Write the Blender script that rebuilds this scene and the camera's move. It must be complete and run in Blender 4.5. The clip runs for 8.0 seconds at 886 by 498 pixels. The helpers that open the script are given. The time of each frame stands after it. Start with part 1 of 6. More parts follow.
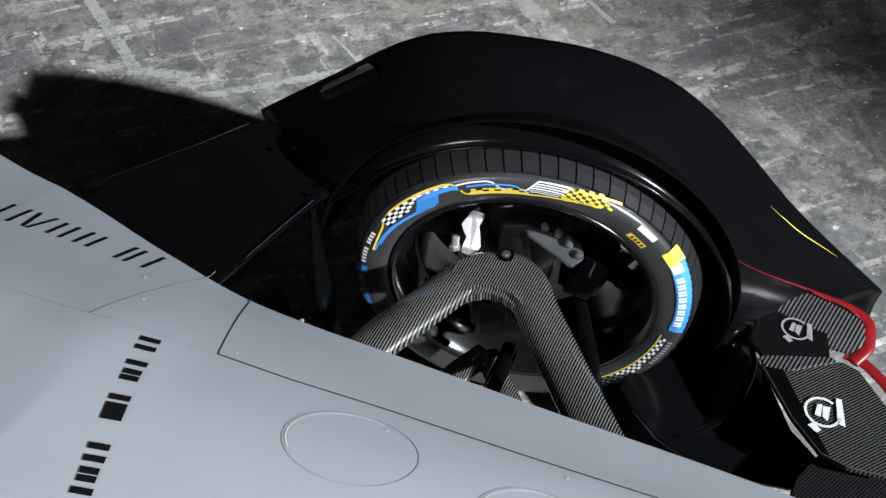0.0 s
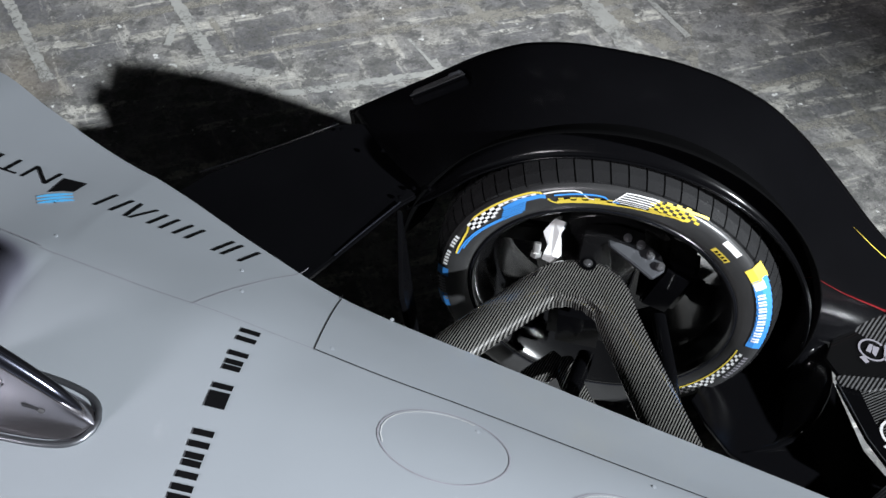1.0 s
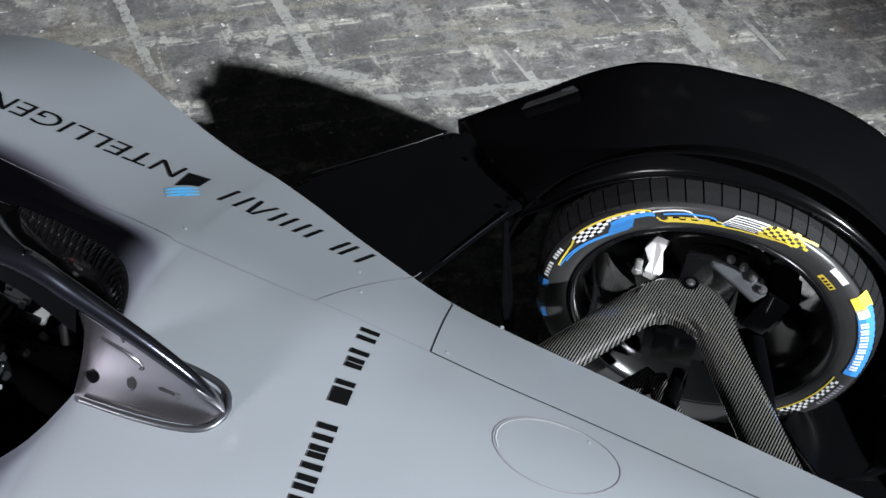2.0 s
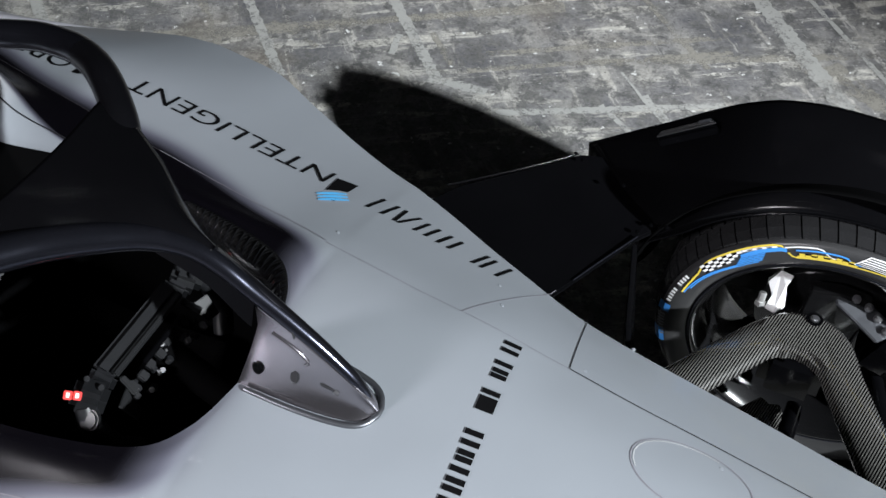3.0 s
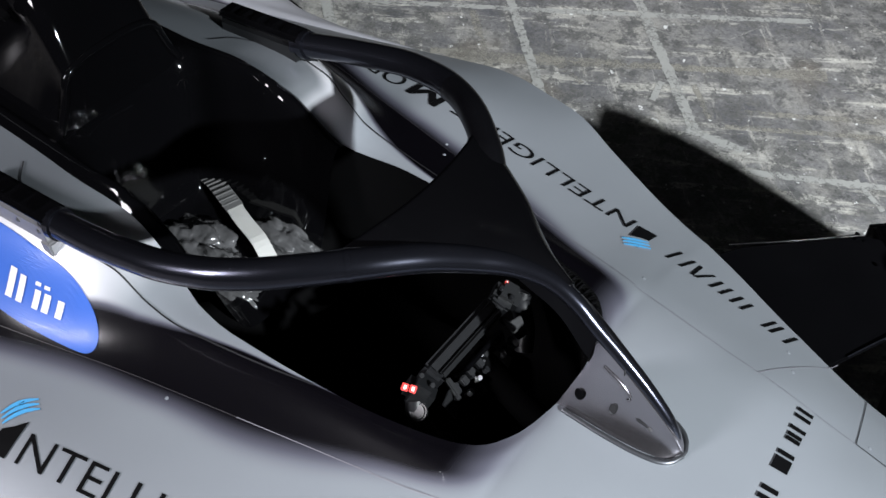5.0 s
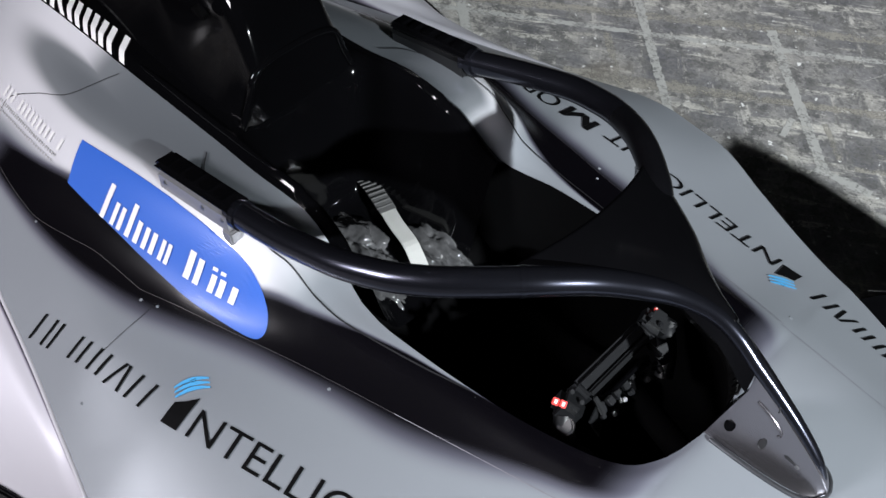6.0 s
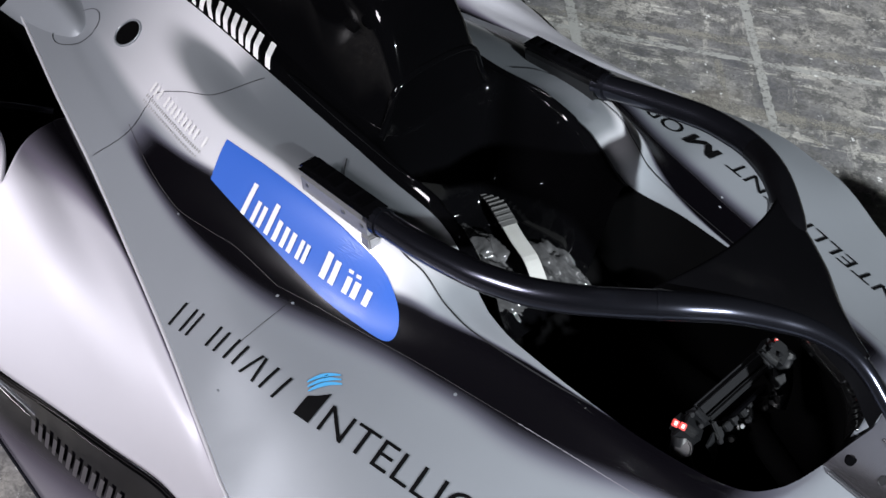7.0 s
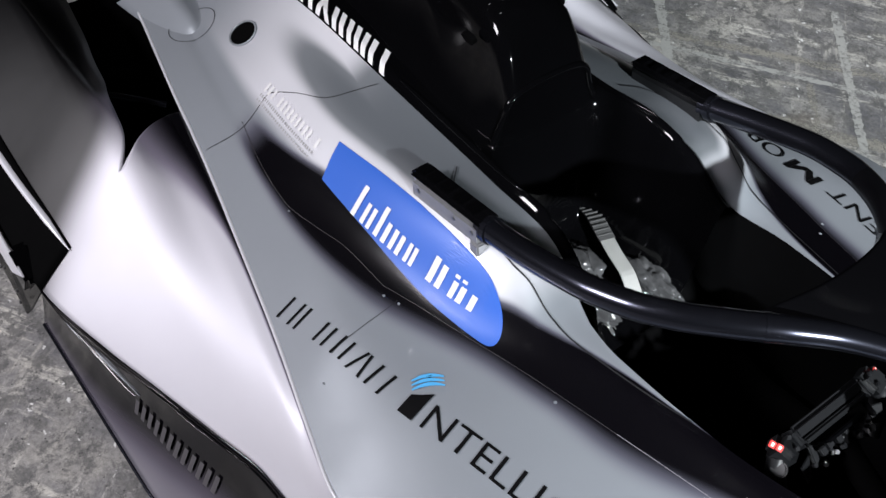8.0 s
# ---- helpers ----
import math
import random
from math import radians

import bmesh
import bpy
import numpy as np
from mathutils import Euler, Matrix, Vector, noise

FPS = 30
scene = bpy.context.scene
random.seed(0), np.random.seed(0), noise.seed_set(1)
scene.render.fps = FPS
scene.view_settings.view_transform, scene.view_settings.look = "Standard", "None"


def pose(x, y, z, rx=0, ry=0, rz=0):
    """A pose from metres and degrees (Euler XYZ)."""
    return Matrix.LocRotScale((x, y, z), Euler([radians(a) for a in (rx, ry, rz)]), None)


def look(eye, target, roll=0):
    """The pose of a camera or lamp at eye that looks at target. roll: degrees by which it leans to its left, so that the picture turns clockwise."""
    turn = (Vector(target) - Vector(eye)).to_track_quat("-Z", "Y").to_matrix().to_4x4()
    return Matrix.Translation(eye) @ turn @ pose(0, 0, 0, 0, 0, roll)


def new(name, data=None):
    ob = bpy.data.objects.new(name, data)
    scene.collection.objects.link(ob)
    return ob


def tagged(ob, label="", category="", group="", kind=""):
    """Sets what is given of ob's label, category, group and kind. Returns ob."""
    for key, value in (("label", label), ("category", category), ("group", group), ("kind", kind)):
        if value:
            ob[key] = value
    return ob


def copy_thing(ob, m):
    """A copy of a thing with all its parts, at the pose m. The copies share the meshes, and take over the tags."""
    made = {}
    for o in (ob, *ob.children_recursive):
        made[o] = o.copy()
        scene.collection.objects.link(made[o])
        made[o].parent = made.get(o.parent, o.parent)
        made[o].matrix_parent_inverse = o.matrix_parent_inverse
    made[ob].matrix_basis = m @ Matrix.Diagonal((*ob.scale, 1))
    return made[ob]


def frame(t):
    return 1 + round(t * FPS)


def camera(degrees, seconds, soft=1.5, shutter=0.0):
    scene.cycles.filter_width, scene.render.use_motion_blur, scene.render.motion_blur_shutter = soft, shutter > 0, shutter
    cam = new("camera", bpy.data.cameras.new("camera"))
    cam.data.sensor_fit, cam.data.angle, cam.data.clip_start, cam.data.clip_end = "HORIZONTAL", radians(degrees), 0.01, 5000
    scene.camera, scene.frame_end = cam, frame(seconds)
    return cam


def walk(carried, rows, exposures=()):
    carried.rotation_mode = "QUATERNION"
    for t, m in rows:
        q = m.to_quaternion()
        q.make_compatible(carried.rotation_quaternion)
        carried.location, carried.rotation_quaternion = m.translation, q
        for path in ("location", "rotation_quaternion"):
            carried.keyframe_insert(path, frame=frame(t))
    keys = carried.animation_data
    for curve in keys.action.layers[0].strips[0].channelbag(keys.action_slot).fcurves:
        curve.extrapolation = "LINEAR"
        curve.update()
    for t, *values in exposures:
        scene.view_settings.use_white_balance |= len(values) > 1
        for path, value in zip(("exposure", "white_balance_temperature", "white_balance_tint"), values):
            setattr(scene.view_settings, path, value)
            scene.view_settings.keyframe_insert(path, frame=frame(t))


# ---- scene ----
cam = camera(46.3, 8.0)
PATH = [
    (0, (0.091, -0.538, 1.793), (-0.164, 0.769, 0.301), 0.0),
    (0.5, (0.056, -0.552, 1.801), (-0.225, 0.752, 0.31), 0.2),
    (1, (0.017, -0.572, 1.818), (-0.311, 0.722, 0.329), 0.1),
    (2.5, (-0.124, -0.654, 1.875), (-0.602, 0.606, 0.396), 0.3),
    (3, (-0.18, -0.695, 1.909), (-0.718, 0.543, 0.433), 0.5),
    (3.5, (-0.229, -0.734, 1.941), (-0.825, 0.482, 0.469), 0.5),
    (4, (-0.285, -0.786, 1.979), (-0.952, 0.398, 0.512), 0.4),
    (4.5, (-0.336, -0.839, 2.016), (-1.063, 0.312, 0.551), 0.6),
    (6, (-0.492, -1.026, 2.115), (-1.384, 0.008, 0.653), 2.3),
    (6.5, (-0.522, -1.077, 2.137), (-1.462, -0.082, 0.68), 2.3),
    (7, (-0.551, -1.136, 2.166), (-1.539, -0.183, 0.711), 2.3),
    (7.5, (-0.571, -1.184, 2.188), (-1.597, -0.269, 0.735), 2.3),
    (8, (-0.59, -1.235, 2.207), (-1.65, -0.357, 0.756), 2.4),
]
walk(cam, [(t, look(eye, target, roll)) for t, eye, target, roll in PATH])

# ---------------- light ----------------
world = bpy.data.worlds.new("hall")
scene.world = world
world.use_nodes = True
world.node_tree.nodes["Background"].inputs[0].default_value = (0.75, 0.85, 1.0, 1)
world.node_tree.nodes["Background"].inputs[1].default_value = 0.0025


def area_lamp(name, eye, target, sx, sy, watts, colour):
    data = bpy.data.lights.new(name, "AREA")
    data.shape, data.size, data.size_y, data.energy, data.color = "RECTANGLE", sx, sy, watts, colour
    ob = new(name, data)
    ob.matrix_world = look(eye, target)
    return ob


KEY = (5.4, -1.65, 3.9)
key = new("key_spot", bpy.data.lights.new("key_spot", "SPOT"))
key.data.energy, key.data.color, key.data.shadow_soft_size = 6050, (0.93, 0.985, 1.03), 0.10
key.data.spot_size, key.data.spot_blend = radians(30), 0.85
key.matrix_world = look(KEY, (-0.72, 0.86, 0.3))
area_lamp("rear_softbox", (-3.0, -3.6, 3.3), (-1.9, -0.6, 0.5), 1.0, 1.0, 212, (0.97, 0.94, 1.0))
# small lamps in rows under the hall's ceiling: they show as glints in the black lacquer
for x, y in ((-5.0, -2.6), (-3.4, -2.9), (-1.8, -2.6), (-0.2, -2.7), (2.4, -2.5), (-4.6, 0.3), (-2.8, 0.6), (-4.2, 2.4), (-1.8, 2.7), (0.8, 2.5)):
    bulb = new("ceiling_lamp", bpy.data.lights.new("ceiling_lamp", "POINT"))
    bulb.data.energy, bulb.data.color, bulb.data.shadow_soft_size = 2.4, (0.92, 0.97, 1.0), 0.04
    bulb.location = (x, y, 6.2)


# ---------------- materials ----------------
def material(name, colour, rough=0.5, metal=0.0, coat=0.0, grain=0.0, scale=40.0, bump=0.0, bscale=200.0, second=None, spec=0.5, rvar=0.0):
    m = bpy.data.materials.new(name)
    m.use_nodes = True
    nt = m.node_tree
    b = nt.nodes["Principled BSDF"]
    b.inputs["Base Color"].default_value = (*colour, 1)
    b.inputs["Roughness"].default_value = rough
    b.inputs["Metallic"].default_value = metal
    b.inputs["Coat Weight"].default_value = coat
    b.inputs["Coat Roughness"].default_value = 0.06
    b.inputs["Specular IOR Level"].default_value = spec
    tc = nt.nodes.new("ShaderNodeTexCoord")
    if grain or second:
        n = nt.nodes.new("ShaderNodeTexNoise")
        n.inputs["Scale"].default_value, n.inputs["Detail"].default_value = scale, 5
        nt.links.new(tc.outputs["Object"], n.inputs["Vector"])
        mix = nt.nodes.new("ShaderNodeMixRGB")
        other = second or tuple(max(0.0, c * (1 - grain)) for c in colour)
        mix.inputs[1].default_value, mix.inputs[2].default_value = (*colour, 1), (*other, 1)
        nt.links.new(n.outputs["Fac"], mix.inputs[0])
        nt.links.new(mix.outputs[0], b.inputs["Base Color"])
        if rvar:
            mr = nt.nodes.new("ShaderNodeMapRange")
            mr.inputs[3].default_value, mr.inputs[4].default_value = rough - rvar, rough + rvar
            nt.links.new(n.outputs["Fac"], mr.inputs[0])
            nt.links.new(mr.outputs[0], b.inputs["Roughness"])
    if bump:
        n2 = nt.nodes.new("ShaderNodeTexNoise")
        n2.inputs["Scale"].default_value, n2.inputs["Detail"].default_value = bscale, 4
        nt.links.new(tc.outputs["Object"], n2.inputs["Vector"])
        bp = nt.nodes.new("ShaderNodeBump")
        bp.inputs["Strength"].default_value, bp.inputs["Distance"].default_value = bump, 0.002
        nt.links.new(n2.outputs["Fac"], bp.inputs["Height"])
        nt.links.new(bp.outputs[0], b.inputs["Normal"])
    return m


def carbon(name, pitch, direction, dark, light, rough=0.3, coat=0.6):
    """Woven carbon: diagonal bands in object space, alternately dark and bright."""
    m = material(name, dark, rough, 0.3, coat)
    nt = m.node_tree
    b = nt.nodes["Principled BSDF"]
    tc = nt.nodes.new("ShaderNodeTexCoord")
    mp = nt.nodes.new("ShaderNodeMapping")
    mp.inputs["Rotation"].default_value = direction
    wv = nt.nodes.new("ShaderNodeTexWave")
    wv.wave_profile = "SIN"
    wv.inputs["Scale"].default_value = 0.314 / pitch
    wv.inputs["Distortion"].default_value = 0.15
    wv.inputs["Detail"].default_value, wv.inputs["Detail Scale"].default_value = 2, 3
    nt.links.new(tc.outputs["Object"], mp.inputs[0])
    nt.links.new(mp.outputs[0], wv.inputs[0])
    nz = nt.nodes.new("ShaderNodeTexNoise")
    nz.inputs["Scale"].default_value = 300
    nt.links.new(tc.outputs["Object"], nz.inputs["Vector"])
    rp = nt.nodes.new("ShaderNodeValToRGB")
    rp.color_ramp.elements[0].position, rp.color_ramp.elements[1].position = 0.45, 0.75
    rp.color_ramp.elements[0].color, rp.color_ramp.elements[1].color = (*dark, 1), (*light, 1)
    nt.links.new(wv.outputs[0], rp.inputs[0])
    mx = nt.nodes.new("ShaderNodeMixRGB")
    mx.blend_type = "MULTIPLY"
    mx.inputs[0].default_value = 0.6
    nt.links.new(rp.outputs[0], mx.inputs[1])
    nt.links.new(nz.outputs["Fac"], mx.inputs[2])
    nt.links.new(mx.outputs[0], b.inputs["Base Color"])
    return m


def painted(name, base, rough, zones, greys=((0.040, 0.039, 0.040), (0.0015, 0.0015, 0.002)), sheen=0.24):
    """Satin paint with dark, pale and grey zones mixed into its colour. zones(u, v, span, maths) gives their factors;
    the UV map runs along the car (u, metres behind the front axle) and out across the section (v)."""
    m = material(name, base, rough, 0.25, 0.15)
    nt = m.node_tree
    b = nt.nodes["Principled BSDF"]
    L = nt.links.new
    uv = nt.nodes.new("ShaderNodeUVMap")
    sep = nt.nodes.new("ShaderNodeSeparateXYZ")
    L(uv.outputs[0], sep.inputs[0])

    def span(value, a, c):
        r = nt.nodes.new("ShaderNodeMapRange")
        r.interpolation_type = "SMOOTHSTEP"
        for k, x in ((0, value), (1, a), (2, c)):
            if isinstance(x, float):
                r.inputs[k].default_value = x
            else:
                L(x, r.inputs[k])
        return r.outputs[0]

    def maths(op, a, c):
        x = nt.nodes.new("ShaderNodeMath")
        x.operation = op
        for k, value in enumerate((a, c)):
            if isinstance(value, float):
                x.inputs[k].default_value = value
            else:
                L(value, x.inputs[k])
        return x.outputs[0]

    def mixed(fac, one, other):
        x = nt.nodes.new("ShaderNodeMixRGB")
        L(fac, x.inputs[0])
        for k, c in ((1, one), (2, other)):
            if isinstance(c, tuple):
                x.inputs[k].default_value = (*c, 1)
            else:
                L(c, x.inputs[k])
        return x.outputs[0]

    def noise_of(scale, detail=3):
        n = nt.nodes.new("ShaderNodeTexNoise")
        n.inputs["Scale"].default_value, n.inputs["Detail"].default_value = scale, detail
        L(tc.outputs["Object"], n.inputs["Vector"])
        return n.outputs["Fac"]

    tc = nt.nodes.new("ShaderNodeTexCoord")
    dark, pale, grey = zones(sep.outputs[0], sep.outputs[1], span, maths)
    col = mixed(noise_of(900), tuple(c * 0.96 for c in base), tuple(c * 1.04 for c in base))
    col = mixed(noise_of(5, 5), col, tuple(c * 0.93 for c in base))
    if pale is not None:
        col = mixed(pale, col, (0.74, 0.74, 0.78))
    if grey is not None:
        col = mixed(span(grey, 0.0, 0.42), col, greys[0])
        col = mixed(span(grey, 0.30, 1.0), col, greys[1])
    # the dark zones' edge turns through a lavender grey into black
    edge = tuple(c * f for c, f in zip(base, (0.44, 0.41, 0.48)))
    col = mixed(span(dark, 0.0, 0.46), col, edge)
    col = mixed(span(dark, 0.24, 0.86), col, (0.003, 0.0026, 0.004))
    L(col, b.inputs["Base Color"])
    gloss = nt.nodes.new("ShaderNodeMapRange")
    gloss.inputs[3].default_value, gloss.inputs[4].default_value = rough, sheen
    L(dark, gloss.inputs[0])
    L(gloss.outputs[0], b.inputs["Roughness"])
    # slight waves of the laid film, and its fine orange peel
    wave, peel = nt.nodes.new("ShaderNodeBump"), nt.nodes.new("ShaderNodeBump")
    wave.inputs["Strength"].default_value, wave.inputs["Distance"].default_value = 0.12, 0.012
    peel.inputs["Strength"].default_value, peel.inputs["Distance"].default_value = 0.03, 0.002
    L(noise_of(7, 2), wave.inputs["Height"])
    L(noise_of(1500), peel.inputs["Height"])
    L(wave.outputs[0], peel.inputs["Normal"])
    L(peel.outputs[0], b.inputs["Normal"])
    return m


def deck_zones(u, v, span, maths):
    # a soft dark band put into the colour: it begins at the cockpit's rim and swings out towards the rear
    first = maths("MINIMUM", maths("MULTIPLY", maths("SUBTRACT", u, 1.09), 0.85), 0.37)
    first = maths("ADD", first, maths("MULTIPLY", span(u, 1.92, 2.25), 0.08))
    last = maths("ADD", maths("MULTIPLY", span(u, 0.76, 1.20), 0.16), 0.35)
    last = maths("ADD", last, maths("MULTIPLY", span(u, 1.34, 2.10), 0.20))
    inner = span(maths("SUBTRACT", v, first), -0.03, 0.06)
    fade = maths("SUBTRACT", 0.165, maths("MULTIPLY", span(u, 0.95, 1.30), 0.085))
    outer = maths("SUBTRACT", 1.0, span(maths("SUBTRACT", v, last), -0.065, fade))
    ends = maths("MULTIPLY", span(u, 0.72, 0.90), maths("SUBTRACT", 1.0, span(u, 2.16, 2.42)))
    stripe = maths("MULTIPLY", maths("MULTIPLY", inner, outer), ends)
    # paler tone over the shoulder, mixed into the colour
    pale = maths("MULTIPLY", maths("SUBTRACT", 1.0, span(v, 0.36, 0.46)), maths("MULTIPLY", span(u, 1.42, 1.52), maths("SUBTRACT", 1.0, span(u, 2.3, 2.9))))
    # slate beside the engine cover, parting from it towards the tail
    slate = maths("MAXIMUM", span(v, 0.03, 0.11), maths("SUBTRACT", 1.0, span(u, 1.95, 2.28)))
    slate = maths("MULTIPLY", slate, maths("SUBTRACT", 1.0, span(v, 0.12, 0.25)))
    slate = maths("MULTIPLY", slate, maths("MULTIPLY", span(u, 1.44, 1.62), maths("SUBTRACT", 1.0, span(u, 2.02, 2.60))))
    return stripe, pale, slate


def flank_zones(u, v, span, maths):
    # dark along the body, wider towards the rear; the rear fender turns grey, its shade towards the tail put into the
    # colour
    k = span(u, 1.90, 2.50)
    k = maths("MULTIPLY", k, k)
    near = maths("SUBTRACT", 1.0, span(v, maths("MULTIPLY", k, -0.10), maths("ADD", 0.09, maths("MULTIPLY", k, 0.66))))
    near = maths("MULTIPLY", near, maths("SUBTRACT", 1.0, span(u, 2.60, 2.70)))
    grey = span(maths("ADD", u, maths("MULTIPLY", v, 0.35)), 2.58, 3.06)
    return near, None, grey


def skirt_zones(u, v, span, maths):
    # near black along the top, paler grey towards the lower edge
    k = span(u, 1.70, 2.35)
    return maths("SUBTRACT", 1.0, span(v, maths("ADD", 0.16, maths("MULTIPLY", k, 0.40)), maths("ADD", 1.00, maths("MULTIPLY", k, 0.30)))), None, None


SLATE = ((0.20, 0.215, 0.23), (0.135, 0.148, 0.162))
SILVER = painted("silver_zoned_paint", (0.29, 0.312, 0.34), 0.38, deck_zones, SLATE)
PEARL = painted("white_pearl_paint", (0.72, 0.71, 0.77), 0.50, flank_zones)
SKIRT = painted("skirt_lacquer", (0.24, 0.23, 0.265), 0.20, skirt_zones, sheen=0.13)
BLACK_GLOSS = material("black_gloss", (0.002, 0.002, 0.0024), 0.06, 0.0, 0.0, grain=0.3, scale=3, bump=0.015, bscale=9, spec=0.22)
BLACK_SATIN = material("black_satin", (0.0030, 0.0030, 0.0036), 0.18, 0.0, 0.0, grain=0.4, scale=9, bump=0.03, bscale=600, spec=0.15, rvar=0.05)
COCKPIT = material("cockpit_black", (0.0018, 0.0018, 0.002), 0.8, grain=0.4, scale=20, spec=0.03)
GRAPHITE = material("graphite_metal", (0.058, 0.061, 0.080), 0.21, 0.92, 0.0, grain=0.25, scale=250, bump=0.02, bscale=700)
# darker copy of the graphite: shade put into the far tube's colour
GRAPHITE_SHADED = material("shaded_tube_metal", (0.022, 0.022, 0.027), 0.30, 0.85, 0.0, grain=0.25, scale=250, bump=0.02, bscale=700)
MOUNT = material("mount_metal", (0.27, 0.27, 0.28), 0.38, 0.3, 0.0, grain=0.2, scale=120, bump=0.03, bscale=500)
PYLON = material("pylon_metal", (0.33, 0.315, 0.34), 0.21, 0.95, 0.0, grain=0.12, scale=250, bump=0.025, bscale=500)
CARBON_ARM = carbon("carbon_arm", 0.0046, (0, 0, radians(14)), (0.003, 0.003, 0.003), (0.21, 0.205, 0.195), 0.26, 0.5)
CARBON_WING = carbon("carbon_wing", 0.005, (0, 0, radians(52)), (0.004, 0.004, 0.004), (0.115, 0.115, 0.115), 0.26, 0.6)
CARBON_DARK = carbon("carbon_dark", 0.005, (0, 0, radians(40)), (0.006, 0.006, 0.007), (0.028, 0.028, 0.03), 0.25, 0.5)
CARBON_BLACK = carbon("carbon_black", 0.005, (0, 0, radians(52)), (0.003, 0.003, 0.003), (0.016, 0.016, 0.017), 0.2, 0.6)
CARBON_TRIM = carbon("carbon_trim", 0.007, (0, 0, radians(25)), (0.008, 0.008, 0.008), (0.17, 0.17, 0.175), 0.26, 0.6)
RUBBER = material("tyre_rubber", (0.042, 0.042, 0.043), 0.34, grain=0.4, scale=30, bump=0.12, bscale=350, rvar=0.1)
TREAD = material("tread_rubber", (0.020, 0.020, 0.021), 0.27, grain=0.4, scale=30, bump=0.15, bscale=300, rvar=0.08)
RIM_BLACK = material("rim_black", (0.006, 0.006, 0.0065), 0.22, 0.0, 0.4, grain=0.3, scale=30)
MACHINED = material("machined_alloy", (0.13, 0.135, 0.148), 0.38, 0.8, grain=0.25, scale=60, bump=0.04, bscale=300)
BRIGHT = material("bright_alloy", (0.75, 0.75, 0.74), 0.3, 0.85, grain=0.2, scale=80)
STEEL = material("bolt_steel", (0.28, 0.28, 0.29), 0.32, 0.85, grain=0.2, scale=100)
WHITE = material("white_vinyl", (0.8, 0.8, 0.8), 0.45, grain=0.08, scale=200)
INK = material("black_vinyl", (0.004, 0.004, 0.0045), 0.6, grain=0.2, scale=200, spec=0.05)
BLUE = material("blue_vinyl", (0.024, 0.115, 0.52), 0.46, 0.0, 0.05, grain=0.06, scale=300)
SKY_BLUE = material("sky_blue_vinyl", (0.09, 0.42, 0.78), 0.4, grain=0.08, scale=200)
TYRE_BLUE = material("tyre_blue", (0.05, 0.26, 0.68), 0.5, grain=0.12, scale=200)
YELLOW = material("yellow_print", (0.72, 0.55, 0.07), 0.5, grain=0.12, scale=200)
RED = material("red_paint", (0.17, 0.006, 0.009), 0.3, 0.0, 0.4, grain=0.15, scale=60)
WEBBING = material("white_webbing", (0.52, 0.52, 0.50), 0.8, grain=0.1, scale=400, bump=0.3, bscale=900)
GREY_WEB = material("grey_webbing", (0.09, 0.09, 0.09), 0.8, grain=0.4, scale=300, bump=0.4, bscale=700)
FOIL = material("crinkled_foil", (0.19, 0.19, 0.195), 0.14, 0.5, 0.6, grain=0.7, scale=25, bump=1.0, bscale=70)
DARK_FOIL = material("dark_bag", (0.02, 0.02, 0.022), 0.15, 0.0, 0.5, grain=0.4, scale=40, bump=1.0, bscale=30)
GREY_PLASTIC = material("grey_plastic", (0.0085, 0.009, 0.010), 0.38, grain=0.3, scale=80, bump=0.06, bscale=400)
PALE_PRINT = material("pale_print", (0.5, 0.5, 0.5), 0.45, grain=0.15, scale=200)
SKIRT_PRINT = material("skirt_print", (0.085, 0.080, 0.088), 0.5, grain=0.3, scale=150)
# pale for the fender's lip and fin, and for the deck edge's painted highlight
EDGE = material("lit_edge_pale_paint", (0.66, 0.66, 0.70), 0.32, 0.2, 0.2, grain=0.06, scale=500)
FILM = material("wrinkled_film", (0.010, 0.0085, 0.0085), 0.22, grain=0.3, scale=60, bump=0.1, bscale=300, spec=0.7)
SEAM = material("panel_line", (0.01, 0.01, 0.012), 0.6, grain=0.2, scale=50)
CREASE = material("crease_line", (0.045, 0.041, 0.046), 0.45, grain=0.3, scale=150)
GREY_PRINT = material("grey_print", (0.24, 0.23, 0.26), 0.5, grain=0.3, scale=150)
DARK_PLASTIC = material("dark_plastic", (0.010, 0.0105, 0.012), 0.42, grain=0.4, scale=80, bump=0.08, bscale=400)
LED = material("red_display", (0.5, 0.03, 0.03), 0.4)
LED.node_tree.nodes["Principled BSDF"].inputs["Emission Color"].default_value = (1.0, 0.10, 0.08, 1)
LED.node_tree.nodes["Principled BSDF"].inputs["Emission Strength"].default_value = 0.42
DIGIT = material("pale_digit", (0.9, 0.6, 0.55), 0.4)
DIGIT.node_tree.nodes["Principled BSDF"].inputs["Emission Color"].default_value = (1.0, 0.72, 0.66, 1)
DIGIT.node_tree.nodes["Principled BSDF"].inputs["Emission Strength"].default_value = 0.40


